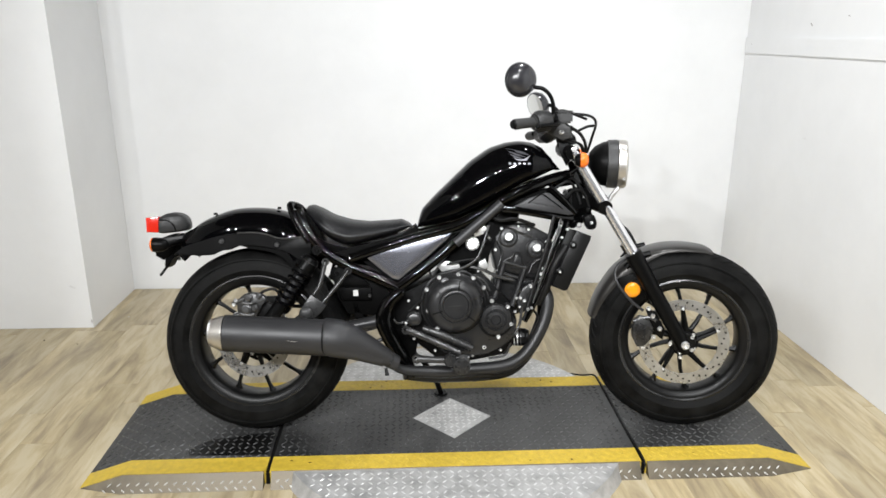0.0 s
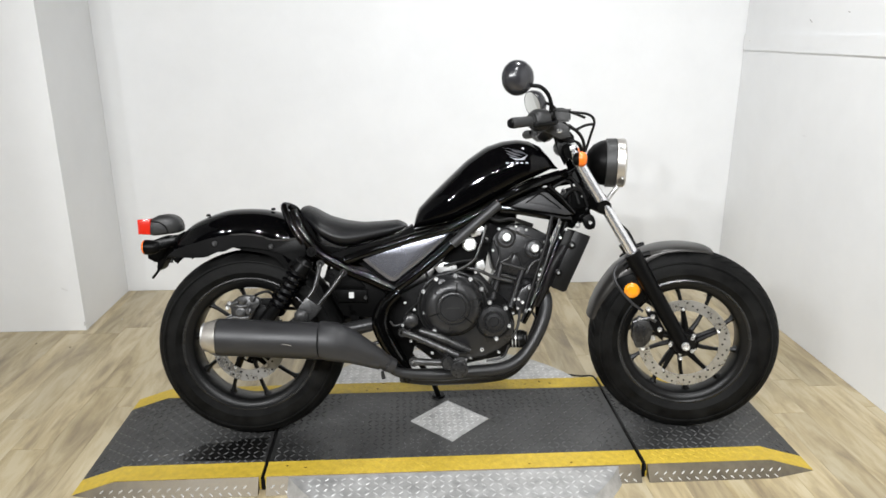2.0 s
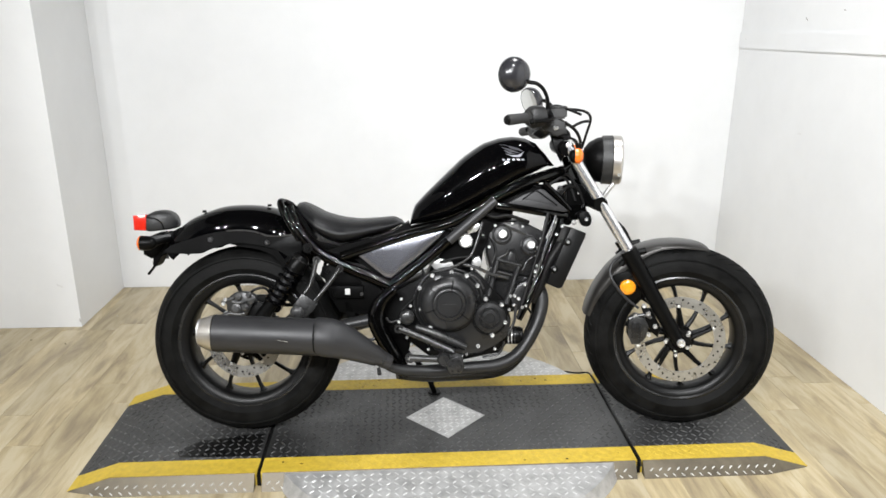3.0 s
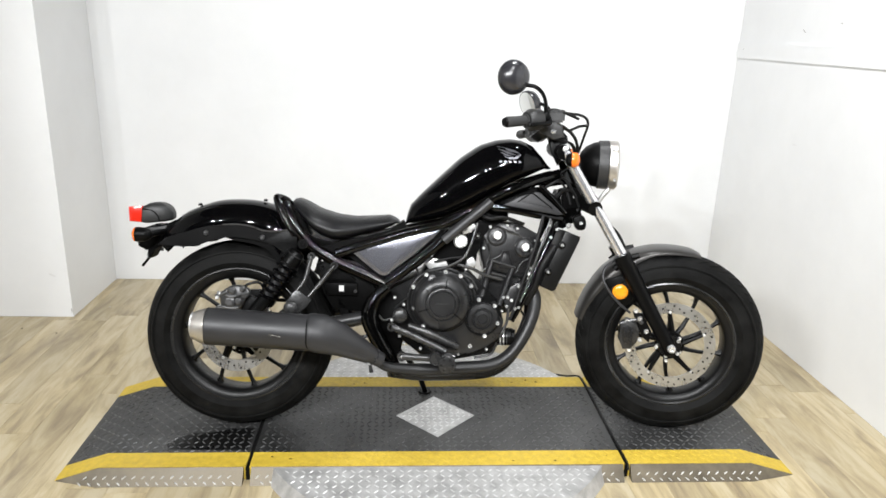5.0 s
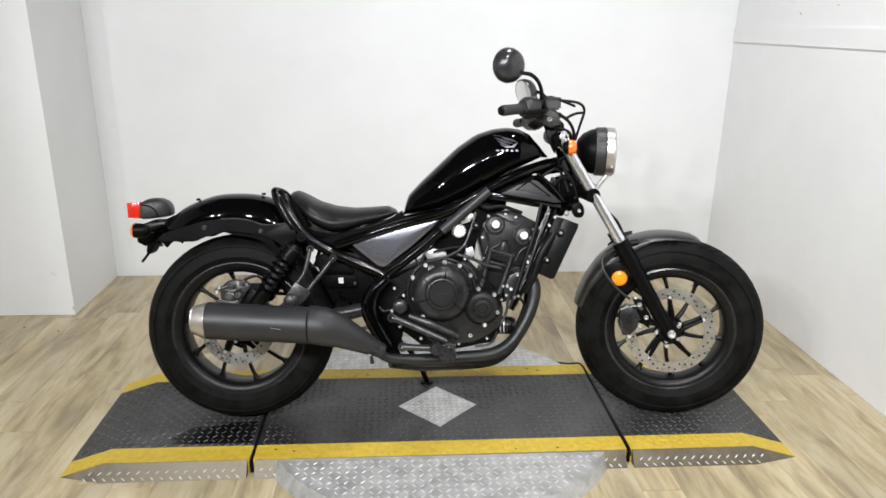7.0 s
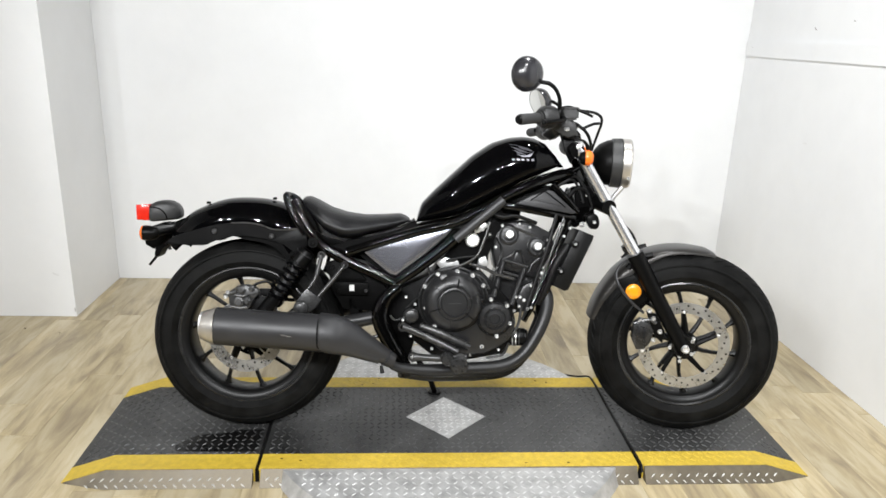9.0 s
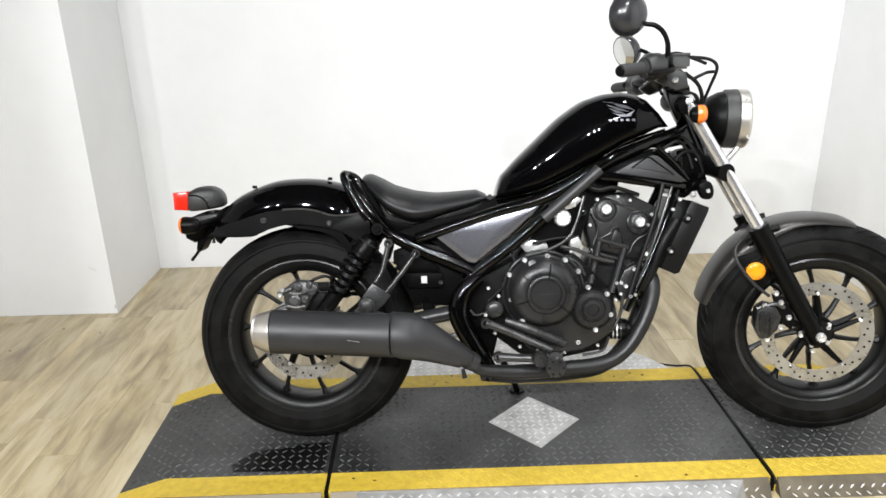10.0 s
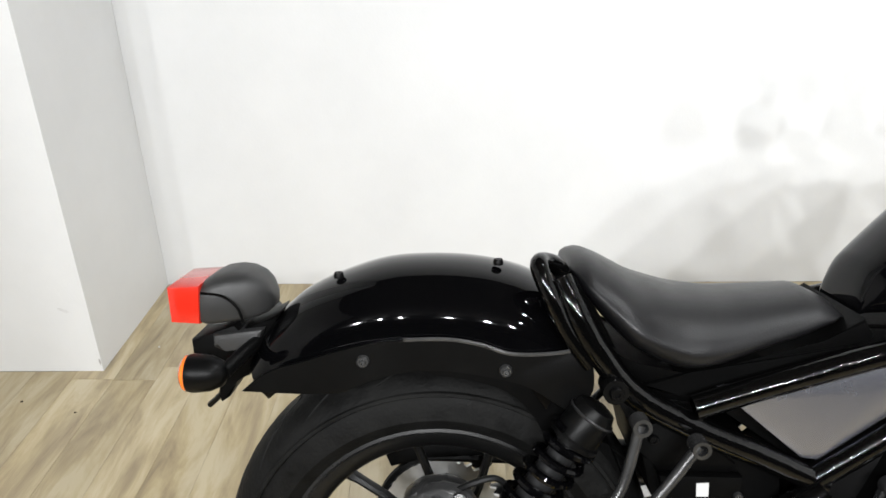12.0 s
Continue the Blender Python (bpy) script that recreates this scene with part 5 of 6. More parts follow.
for q in [(0.863, -0.069, 0.670), (0.959, -0.069, 0.632)]:
    part("plug_boss", lathe(B(), [(0.036, -0.004), (0.034, 0.004), (0.030, 0.006), (0.027, 0.003), (0.020, 0.003)], q, (0, -1, 0.1), 32), ENGINE, bike)
    part("head_plug", lathe(B(), [(0.023, 0), (0.022, 0.006), (0.016, 0.007), (0.0155, 0.014), (0.012, 0.016)], q, (0, -1, 0.1), 24), ENGINE, bike)
    bolt(bike, (q[0], q[1] - 0.010, q[2] + 0.001), 0.0155, (0, -1, 0.1), ZINC, "silver_head_plug", 0.012)
for a, b in (((0.844, -0.074, 0.585), (0.928, -0.074, 0.562)), ((0.832, -0.074, 0.548), (0.914, -0.074, 0.524))):
    part("cylinder_ridge", tube(B(), [a, b], 0.006, 8), ENGINE, bike, "dark raised casting rib")
# lighter strip paints the reflection along the head cover's top edge
part("head_edge_glint", tube(B(), [(0.877, -0.069, 0.696), (0.909, -0.069, 0.682), (0.948, -0.069, 0.668)], 0.0045, 8), ALU_GREY, bike, "lighter cover edge in place of its reflection")
th = (0.739, -0.090, 0.650)
part("thermostat_cap", lathe(B(), [(0.020, -0.03), (0.023, -0.02), (0.023, 0.002), (0.019, 0.006), (0.0165, 0.003), (0.0145, 0.003), (0.012, 0.008), (0.005, 0.009)], th, (0, -1, 0.1), 28), ZINC, bike, "bright round throttle cap")
part("throttle_body", prism(B(), [(0.740, 0.691), (0.777, 0.710), (0.796, 0.703), (0.774, 0.680), (0.748, 0.672)], -0.09, -0.06, 0.003), ZINC, bike, "bright cast throttle body")
part("throttle_body", prism(B(), [(0.618, 0.575), (0.652, 0.591), (0.694, 0.580), (0.702, 0.557), (0.634, 0.556)], -0.09, -0.06, 0.003), STEEL, bike, "bright cast clutch lever housing")
part("throttle_body", prism(B(), [(0.763, 0.589), (0.784, 0.597), (0.796, 0.570), (0.778, 0.559), (0.758, 0.566)], -0.09, -0.06, 0.003), STEEL, bike, "bright cast fitting")
for pts, r, m in (([(0.791, -0.125, 0.713), (0.774, -0.130, 0.654), (0.753, -0.130, 0.605), (0.717, -0.130, 0.578), (0.669, -0.130, 0.559), (0.632, -0.130, 0.551)], 0.0042, ALU_GREY), ([(0.729, -0.120, 0.574), (0.772, -0.120, 0.563), (0.820, -0.115, 0.541), (0.878, -0.110, 0.526)], 0.0055, ALU_GREY),
                  ([(0.651, -0.110, 0.582), (0.707, -0.110, 0.594), (0.763, -0.105, 0.599)], 0.004, HOSE), ([(0.586, -0.100, 0.582), (0.606, -0.120, 0.500), (0.564, -0.130, 0.463), (0.524, -0.135, 0.426)], 0.004, HOSE),
                  ([(0.521, -0.140, 0.397), (0.488, -0.150, 0.391), (0.473, -0.150, 0.405)], 0.003, ALU_GREY), ([(1.010, -0.120, 0.742), (0.985, -0.125, 0.639), (0.944, -0.120, 0.506), (0.910, -0.120, 0.391)], 0.006, HOSE), ([(1.034, -0.125, 0.734), (1.003, -0.130, 0.640), (0.967, -0.125, 0.526), (0.933, -0.120, 0.429)], 0.0035, ALU_GREY),
                  ([(0.797, -0.100, 0.742), (0.834, -0.110, 0.728), (0.880, -0.110, 0.733), (0.949, -0.100, 0.711)], 0.006, HOSE), ([(0.865, -0.120, 0.313), (0.848, -0.115, 0.273), (0.792, -0.110, 0.259)], 0.004, ALU_GREY), ([(0.903, -0.120, 0.438), (0.897, -0.120, 0.381), (0.874, -0.120, 0.333)], 0.005, ALU_GREY), ([(0.912, -0.080, 0.499), (0.956, -0.070, 0.410), (0.988, -0.060, 0.380)], 0.004, HOSE)):
    part("engine_hose", tube(B(), pts, r, 8), m, bike)
part("hose_loop", lathe(B(), [(0.006, -0.006), (0.012, -0.006), (0.012, 0.006), (0.006, 0.006), (0.006, -0.006)], (0.794, -0.115, 0.668), (0, -1, 0), 18, caps=False), SATIN, bike)
of = (0.908, -0.085, 0.327)
part("oil_filter", lathe(B(), [(0.026, -0.05), (0.030, -0.04), (0.030, 0.012), (0.028, 0.016), (0.0265, 0.017), (0.025, 0.024), (0.012, 0.025)], of, (1, -0.25, 0), 28), SATIN, bike, "black oil filter canister")
for k in range(3):
    part("filter_band", lathe(B(), [(0.030, -0.002), (0.0308, -0.0015), (0.0308, 0.0015), (0.030, 0.002)], Vector(of) + Vector((-0.022 + 0.011 * k, 0, 0)), (1, -0.25, 0), 28, caps=False), STEEL if k < 2 else ALU_GREY, bike)
part("lower_engine_bracket", prism(B(), [(0.815, 0.284), (0.875, 0.324), (0.890, 0.386), (0.880, 0.309), (0.850, 0.265)], -0.1, 0.1, 0.004), ENGINE, bike, "dark engine bracket")
part("water_pump", prism(B(), [(0.886, 0.454), (0.909, 0.502), (0.947, 0.522), (0.958, 0.484), (0.931, 0.435), (0.903, 0.406)], -0.112, -0.06, 0.006), ENGINE, bike, "dark water pump housing")
for q in [(0.899, -0.113, 0.466), (0.936, -0.113, 0.504), (0.913, -0.113, 0.456), (0.967, -0.120, 0.548), (0.924, -0.120, 0.429)]:
    bolt(bike, q, 0.006)
pv = (0.541, -0.140, 0.402)
part("pivot_cap", lathe(B(), [(0.024, -0.03), (0.024, 0.0), (0.020, 0.003), (0.019, 0.009), (0.014, 0.011)], pv, (0, -1, 0), 28), ALU_GREY, bike, "grey swingarm pivot cap")

# pedal, footpeg, stands
pedal = part("brake_pedal", tube(B(), [(0.514, -0.165, 0.372), (0.599, -0.170, 0.337), (0.692, -0.180, 0.295)], [0.013, 0.0115, 0.012], 12), ALU_GREY, bike, "grey brake pedal lever")
part("ring", lathe(B(), [(0.008, -0.012), (0.014, -0.012), (0.014, 0.012), (0.008, 0.012), (0.008, -0.012)], (0.514, -0.165, 0.372), (0, 1, 0), 20, caps=False), ALU_GREY, pedal)
part("peg_mount", tube(B(), [(0.569, -0.150, 0.373), (0.636, -0.155, 0.349), (0.733, -0.160, 0.306)], [0.011, 0.015, 0.012], 12), ALU_GREY, bike, "grey footpeg mount")
tubee = part("peg_tube", tube(B(), [(0.549, -0.160, 0.273), (0.601, -0.165, 0.271), (0.665, -0.170, 0.270)], [0.013, 0.011, 0.013], 14), ALU_GREY, bike, "grey footpeg tube")
part("ring", lathe(B(), [(0.009, -0.01), (0.015, -0.01), (0.015, 0.01), (0.009, 0.01), (0.009, -0.01)], (0.549, -0.160, 0.273), (0, 1, 0), 20, caps=False), ALU_GREY, tubee)
for s in (-1, 1):
    a = Vector((0.701, -0.190, 0.275))
    pg = [(a.x, a.y * -s, a.z), (a.x - 0.006, (a.y - 0.04) * -s, a.z - 0.002), (a.x - 0.01, (a.y - 0.075) * -s, a.z - 0.004)]
    peg = part("footpeg", tube(B(), pg, [0.018, 0.020, 0.019], 14), GRIP, bike, "black rubber footpeg")
    part("peg_bolt", tube(B(), [(a.x - 0.022, (a.y + 0.02) * -s, a.z + 0.002), (a.x + 0.022, (a.y + 0.02) * -s, a.z + 0.002)], 0.012, 12), ALU_GREY, peg)
    tip = Vector(pg[2])
    part("peg_end", lathe(B(), [(0.020, -0.010), (0.027, -0.007), (0.028, 0.0), (0.025, 0.004), (0.014, 0.006)], tip, (0, s, 0), 22), ALU_GREY, peg, "grey ribbed peg end")
    # raised near-black dots in place of the shade inside holes
    for k in range(6):
        part("peg_hole_shade", lathe(B(), [(0.0035, 0), (0.003, 0.0012)], tip + Vector((0.0185 * math.cos(k * 1.047), 0.0048 * s, 0.0185 * math.sin(k * 1.047))), (0, s, 0), 8), DIRT_AND_SHADE, peg)
    for k in range(4):
        f = 0.2 + 0.2 * k
        q = Vector(pg[0]).lerp(Vector(pg[2]), f)
        part("peg_rib", lathe(B(), [(0.0185, -0.004), (0.0215, -0.002), (0.0215, 0.002), (0.0185, 0.004)], q, (0, 1, 0), 14, caps=False), GRIP, peg)
part("pedal_pad", lathe(B(), [(0.017, -0.02), (0.021, -0.014), (0.021, 0.014), (0.017, 0.02)], (0.658, -0.200, 0.277), (0, 1, 0), 18), ALU_GREY, pedal)
kick = part("side_stand", tube(B(), [*[(0.570, 0.100, 0.204), (0.613, 0.140, 0.130)], ((0.640, 0.200, 0.056)[0], 0.205, 0.052)], 0.010, 12), SATIN, bike, "black side stand, folded out")
part("stand_foot", lathe(B(), [(0.02, -0.006), (0.026, 0), (0.022, 0.005)], ((0.640, 0.200, 0.056)[0], 0.21, 0.049), (0, -0.2, 1), 16), SATIN, kick)

# radiator
rad_ = part("radiator", prism(B(), [(1.081, 0.695), (1.132, 0.675), (1.129, 0.662), (1.054, 0.496), (1.041, 0.492), (1.000, 0.510)], -0.145, 0.145, 0.005), WHEEL, bike, "dark grey radiator with side shroud")
for q in [(1.069, -0.146, 0.647), (1.025, -0.146, 0.558)]:
    part("rubber_mount", lathe(B(), [(0.013, 0), (0.012, 0.006), (0.006, 0.008)], q, (0, -1, 0), 18), SATIN, rad_)
    bolt(rad_, (q[0], q[1] - 0.007, q[2]), 0.005)
part("radiator_hose", tube(B(), [(1.056, -0.100, 0.638), (1.019, -0.110, 0.582), (0.991, -0.100, 0.503), (0.961, -0.090, 0.443)], 0.015, 12), HOSE, bike, "black radiator hose")
part("horn", prism(B(), round_outline([(1.116, 0.733), (1.132, 0.745), (1.152, 0.742), (1.162, 0.716), (1.154, 0.696), (1.131, 0.698)], 3), -0.10, -0.07, 0.006), SATIN, bike, "black horn bracket")
bolt(bike, (1.142, -0.101, 0.718), 0.006)
part("radiator_cap", lathe(B(), [(0.007, -0.008), (0.009, 0), (0.007, 0.006)], (1.099, -0.110, 0.710), (0.3, -0.5, 0.6), 18), ZINC, bike)
for sg in (-1, 1):
    neck = part("neck_cover", prism(B(), [(0.877, 0.774), (0.928, 0.802), (0.985, 0.820), (0.999, 0.817), (1.078, 0.747), (1.062, 0.744)], 0.114 * sg, 0.096 * sg, 0.003), HEAT, bike, "dull dark grey triangular neck cover")
    part("neck_panel", prism(B(), [(0.930, 0.788), (0.967, 0.812), (0.975, 0.810), (1.035, 0.768)], 0.1165 * sg, 0.1135 * sg, 0.001), HEAT, neck, "dark grey raised panel")
    # dark outline tube: groove shade painted round the panel
    part("panel_groove_shade", tube(B(), [(0.925, 0.1145 * sg, 0.786), (0.966, 0.1145 * sg, 0.815), (0.977, 0.1145 * sg, 0.813), (1.040, 0.1145 * sg, 0.766)], 0.0024, 6, smooth=False), DIRT_AND_SHADE, neck)
    part("head_strut", tube(B(), [(1.000, 0.085 * sg, 0.838), (1.046, 0.085 * sg, 0.796), (1.090, 0.080 * sg, 0.748)], 0.0125, 12), FRAME, bike, "gloss black frame tube")
part("neck_filler", prism(B(), [(0.834, 0.782), (0.904, 0.814), (0.970, 0.831), (1.020, 0.838), (1.058, 0.800), (1.082, 0.757), (1.012, 0.745), (0.896, 0.761)], -0.062, 0.062, 0.006), PLASTIC, bike, "black steering neck cover")
for sg in (-1, 1):
    part("head_tube_brace", tube(B(), [(0.975, 0.080 * sg, 0.848), (1.050, 0.050 * sg, 0.872), (1.104, 0.014 * sg, 0.897)], 0.0120, 12), FRAME, bike, "gloss black frame tube")
part("head_gusset", prism(B(), [(1.000, 0.848), (1.060, 0.872), (1.104, 0.897), (1.126, 0.850), (1.088, 0.846), (1.030, 0.836)], -0.030, 0.030, 0.004), FRAME, bike, "gloss black gusset at the steering head")
part("wiring_cover", prism(B(), round_outline([(1.060, 0.806), (1.096, 0.836), (1.140, 0.834), (1.163, 0.790), (1.150, 0.745), (1.100, 0.742)], 2), -0.045, 0.045, 0.006), PLASTIC, bike, "black wiring cover behind the fork")
for pts in ([(1.020, -0.060, 0.832), (1.070, -0.055, 0.858), (1.098, -0.050, 0.830), (1.116, -0.050, 0.780)], [(1.062, -0.055, 0.800), (1.088, -0.056, 0.826), (1.122, -0.054, 0.822), (1.146, -0.050, 0.772)], [(1.050, -0.050, 0.866), (1.088, -0.045, 0.868), (1.112, -0.048, 0.842), (1.134, -0.050, 0.800)]):
    part("wiring_loom", tube(B(), pts, 0.0052, 8), HOSE, bike, "black wiring loom")
# bright bolts added here only to make glints
for q in [(1.078, -0.047, 0.812), (1.128, -0.047, 0.806), (1.112, -0.047, 0.762)]:
    bolt(bike, q, 0.0045, h=0.005)
part("frame_gusset", prism(B(), [(1.058, 0.760), (1.144, 0.771), (1.155, 0.737), (1.089, 0.697), (1.060, 0.708)], -0.07, 0.07, 0.004), FRAME, bike)

turning(True)
# front brake, reflectors, indicators
fc = part("front_caliper", prism(B(), [(1.313, 0.387), (1.335, 0.405), (1.363, 0.397), (1.378, 0.370), (1.370, 0.329), (1.349, 0.305), (1.325, 0.303), (1.309, 0.337)], -0.122, -0.07, 0.004), ALU_GREY, bike, "dark grey front brake caliper")
for k in range(3):
    part("caliper_fin", prism(B(), [(x + 0.013 * k, z - 0.006 * k) for x, z in [(1.319, 0.383), (1.327, 0.388), (1.329, 0.328), (1.322, 0.327)]], -0.128, -0.119, 0.0015), ENGINE, fc)
part("caliper_pin", tube(B(), [(1.313, -0.110, 0.391), (1.360, -0.110, 0.406), (1.387, -0.108, 0.395)], 0.006, 8), CAST, fc)
part("caliper_ridge", prism(B(), [(1.320, 0.371), (1.334, 0.388), (1.349, 0.381), (1.335, 0.328), (1.322, 0.327)], -0.127, -0.12, 0.003), ENGINE, fc)
part("caliper_bracket", prism(B(), [(1.352, 0.433), (1.386, 0.425), (1.418, 0.367), (1.412, 0.326), (1.388, 0.345), (1.366, 0.393)], -0.108, -0.092, 0.003), SATIN, fc)
for q in [(1.361, -0.110, 0.438), (1.376, -0.112, 0.412), (1.400, -0.112, 0.368), (1.380, -0.110, 0.337), (1.347, -0.110, 0.300), (1.334, -0.112, 0.401)]:
    bolt(fc, q, 0.008, h=0.008)
part("brake_hose", tube(B(), [(1.281, -0.085, 0.601), (1.255, -0.100, 0.583), (1.245, -0.110, 0.554), (1.258, -0.120, 0.518), (1.297, -0.120, 0.469), (1.342, -0.118, 0.431)], 0.0048, 8), HEAT, fc, "grey braided brake hose")
part("reflector_mount", prism(B(), [(1.252, 0.532), (1.303, 0.551), (1.352, 0.518), (1.351, 0.458), (1.321, 0.440), (1.281, 0.466)], -0.09, -0.075, 0.003), SATIN, bike)
part("amber_reflector", lathe(B(), [(0.026, 0), (0.026, 0.006), (0.022, 0.010), (0.012, 0.012)], (1.307, -0.090, 0.497), (0, -1, 0), 32), AMBER, bike, "round amber side reflector")
for k in range(3):
    dx, dz = 0.020 * math.cos(k * math.pi / 3), 0.020 * math.sin(k * math.pi / 3)
    part("reflector_rib", tube(B(), [(1.307 - dx, -0.1005, 0.497 - dz), (1.307 + dx, -0.1005, 0.497 + dz)], 0.0012, 6), ORANGE, bpy.data.objects["amber_reflector"])
for q in [(1.437, -0.105, 0.313), (1.510, -0.100, 0.337), (1.509, -0.105, 0.294), (1.474, -0.100, 0.265)]:
    bolt(bike, q, 0.0065)
for s in (-1, 1):
    q = (1.131, -0.125, 0.941)
    q = (q[0], q[1] * -s, q[2])
    fi = part("front_indicator", lathe(B(), [(0.008, -0.026), (0.018, -0.021), (0.0235, -0.008), (0.0245, -0.004)], (q[0] - 0.004, q[1], q[2]), (1, 0, 0), 26), SATIN, bike, "black front indicator")
    part("lens", lathe(B(), [(0.0245, -0.010), (0.0255, 0.0), (0.022, 0.010), (0.015, 0.015), (0.006, 0.017)], q, (1, 0, 0), 26), ORANGE, fi, "orange indicator lens")
    part("stem", tube(B(), [(q[0] - 0.012, q[1], q[2]), (q[0] - 0.014, q[1] * 0.75, q[2])], 0.011, 10), SATIN, fi)
for s in (-1, 1):
    part("guard_stay", tube(B(), [(x, 0.082 * s, z) for x, z in [(1.283, 0.573), (1.322, 0.610), (1.363, 0.624)]], 0.010, 8), SATIN, bike)
part("fork_hose", tube(B(), [(1.264, -0.020, 0.713), (1.292, -0.020, 0.687), (1.310, -0.020, 0.656), (1.320, -0.020, 0.620)], 0.006, 8), HOSE, bike)

# handlebar and controls
gr, gi, gl, gj = (0.909, -0.265, 1.060), (0.968, -0.215, 1.066), (0.926, 0.380, 1.007), (0.974, 0.280, 1.016)
mid_r, mid_l = (1.060, -0.050, 1.023), (1.075, 0.050, 1.024)
part("handlebar", tube(B(), [gr, gi, (1.027, -0.120, 1.054), mid_r, mid_l, (gj[0] + 0.02, 0.17, gj[2] + 0.01), gj, gl], 0.0115, 12), SATIN, bike, "satin black handlebar")
for a, b in ((gr, gi), (gl, gj)):
    a, b = Vector(a), Vector(b)
    g = part("handlebar_grip", tube(B(), [a, a.lerp(b, 0.08), a.lerp(b, 0.5), b], [0.0155, 0.0175, 0.0165, 0.0168], 18, smooth=False), GRIP, bike, "black rubber handlebar grip")
    part("bar_end", lathe(B(), [(0.014, -0.004), (0.0155, 0.0), (0.013, 0.006), (0.006, 0.007)], a, a - b, 18), SATIN, g)
    part("grip_flange", lathe(B(), [(0.017, -0.004), (0.021, -0.002), (0.021, 0.002), (0.017, 0.004)], b, a - b, 18), GRIP, g)
    u = (b - a).normalized()
    sw = part("switch_housing", tube(B(), [b + u * 0.004, b + u * 0.02, b + u * 0.055, b + u * 0.062], [0.027, 0.036, 0.034, 0.022], 12, smooth=False), HOUSING, bike, "black switch housing")
    part("switch", box(B(), b.x - 0.03, b.x - 0.012, b.y + u.y * 0.03 - 0.008, b.y + u.y * 0.03 + 0.008, b.z - 0.006, b.z + 0.012, 0.003), PLASTIC, sw)
    lv = part("control_lever", tube(B(), [b + u * 0.06 + Vector((0.03, 0, -0.004)), b + u * 0.02 + Vector((0.06, 0, -0.008)), b.lerp(a, 0.4) + Vector((0.07, 0, -0.008)), b.lerp(a, 0.8) + Vector((0.065, 0, -0.008))], [0.008, 0.007, 0.006, 0.0075], 10), SATIN, bike, "black control lever")
    part("lever_ball", lathe(B(), [(0.003, -0.009), (0.008, -0.006), (0.0095, 0.0), (0.008, 0.006), (0.003, 0.009)], b.lerp(a, 0.82) + Vector((0.064, 0, -0.008)), (0, 1, 0), 14), SATIN, lv)
    part("lever_clamp", lathe(B(), [(0.014, -0.014), (0.02, -0.01), (0.02, 0.012), (0.014, 0.016)], b + u * 0.075, u, 16), SATIN, lv)
res = (1.062, -0.130, 1.089)
mc = part("brake_reservoir", box(B(), res[0] - 0.035, res[0] + 0.03, res[1] - 0.028, res[1] + 0.028, res[2] - 0.028, res[2] + 0.006, 0.006), HOUSING, bike, "black brake fluid reservoir")
part("lid", box(B(), res[0] - 0.037, res[0] + 0.032, res[1] - 0.03, res[1] + 0.03, res[2] + 0.0062, res[2] + 0.013, 0.003), HOUSING, mc)
part("master_cylinder", tube(B(), [(1.012, -0.150, 1.076), (1.058, -0.120, 1.055), (1.087, -0.100, 1.037)], [0.014, 0.015, 0.011], 12), HOUSING, mc)
part("bar_clamp", prism(B(), [(1.032, 1.033), (1.068, 1.053), (1.104, 1.016), (1.115, 0.960), (1.073, 0.959), (1.053, 0.990)], -0.085, 0.0, 0.006), SATIN, bike, "black handlebar clamp")
part("control_housing", prism(B(), [(1.003, 1.066), (1.039, 1.080), (1.085, 1.050), (1.093, 1.014), (1.061, 1.004), (1.010, 1.030)], -0.15, -0.09, 0.008), HOUSING, bike, "black control housing")
part("bar_mount", prism(B(), [(1.037, 1.010), (1.073, 1.024), (1.101, 0.961), (1.075, 0.917), (1.054, 0.960)], -0.10, -0.025, 0.008), SATIN, bike, "black handlebar mount")
for q in [(1.090, -0.105, 0.982), (1.057, -0.150, 1.031)]:
    bolt(bike, q, 0.009, (0, -0.6, 0.8))
part("fork_top_cap", lathe(B(), [(0.020, -0.01), (0.022, 0), (0.018, 0.008), (0.008, 0.010)], (1.094, -0.100, 0.979), (-0.45, 0, 0.9), 20), ZINC, bike)
meter = (1.015, 0.005, 1.035)
dial = part("speedometer", lathe(B(), [(0.020, -0.036), (0.036, -0.029), (0.045, -0.010), (0.047, 0.002), (0.044, 0.006), (0.040, 0.006), (0.038, 0.002)], meter, (-0.62, 0, 0.78), 36), ALU_GREY, bike, "round grey-black instrument")
part("dial_glass", lathe(B(), [(0.039, 0.0), (0.025, 0.0015), (0.004, 0.002)], Vector(meter) + Vector((-0.62, 0, 0.78)) * 0.004, (-0.62, 0, 0.78), 32), DOME, dial, "dark instrument glass")
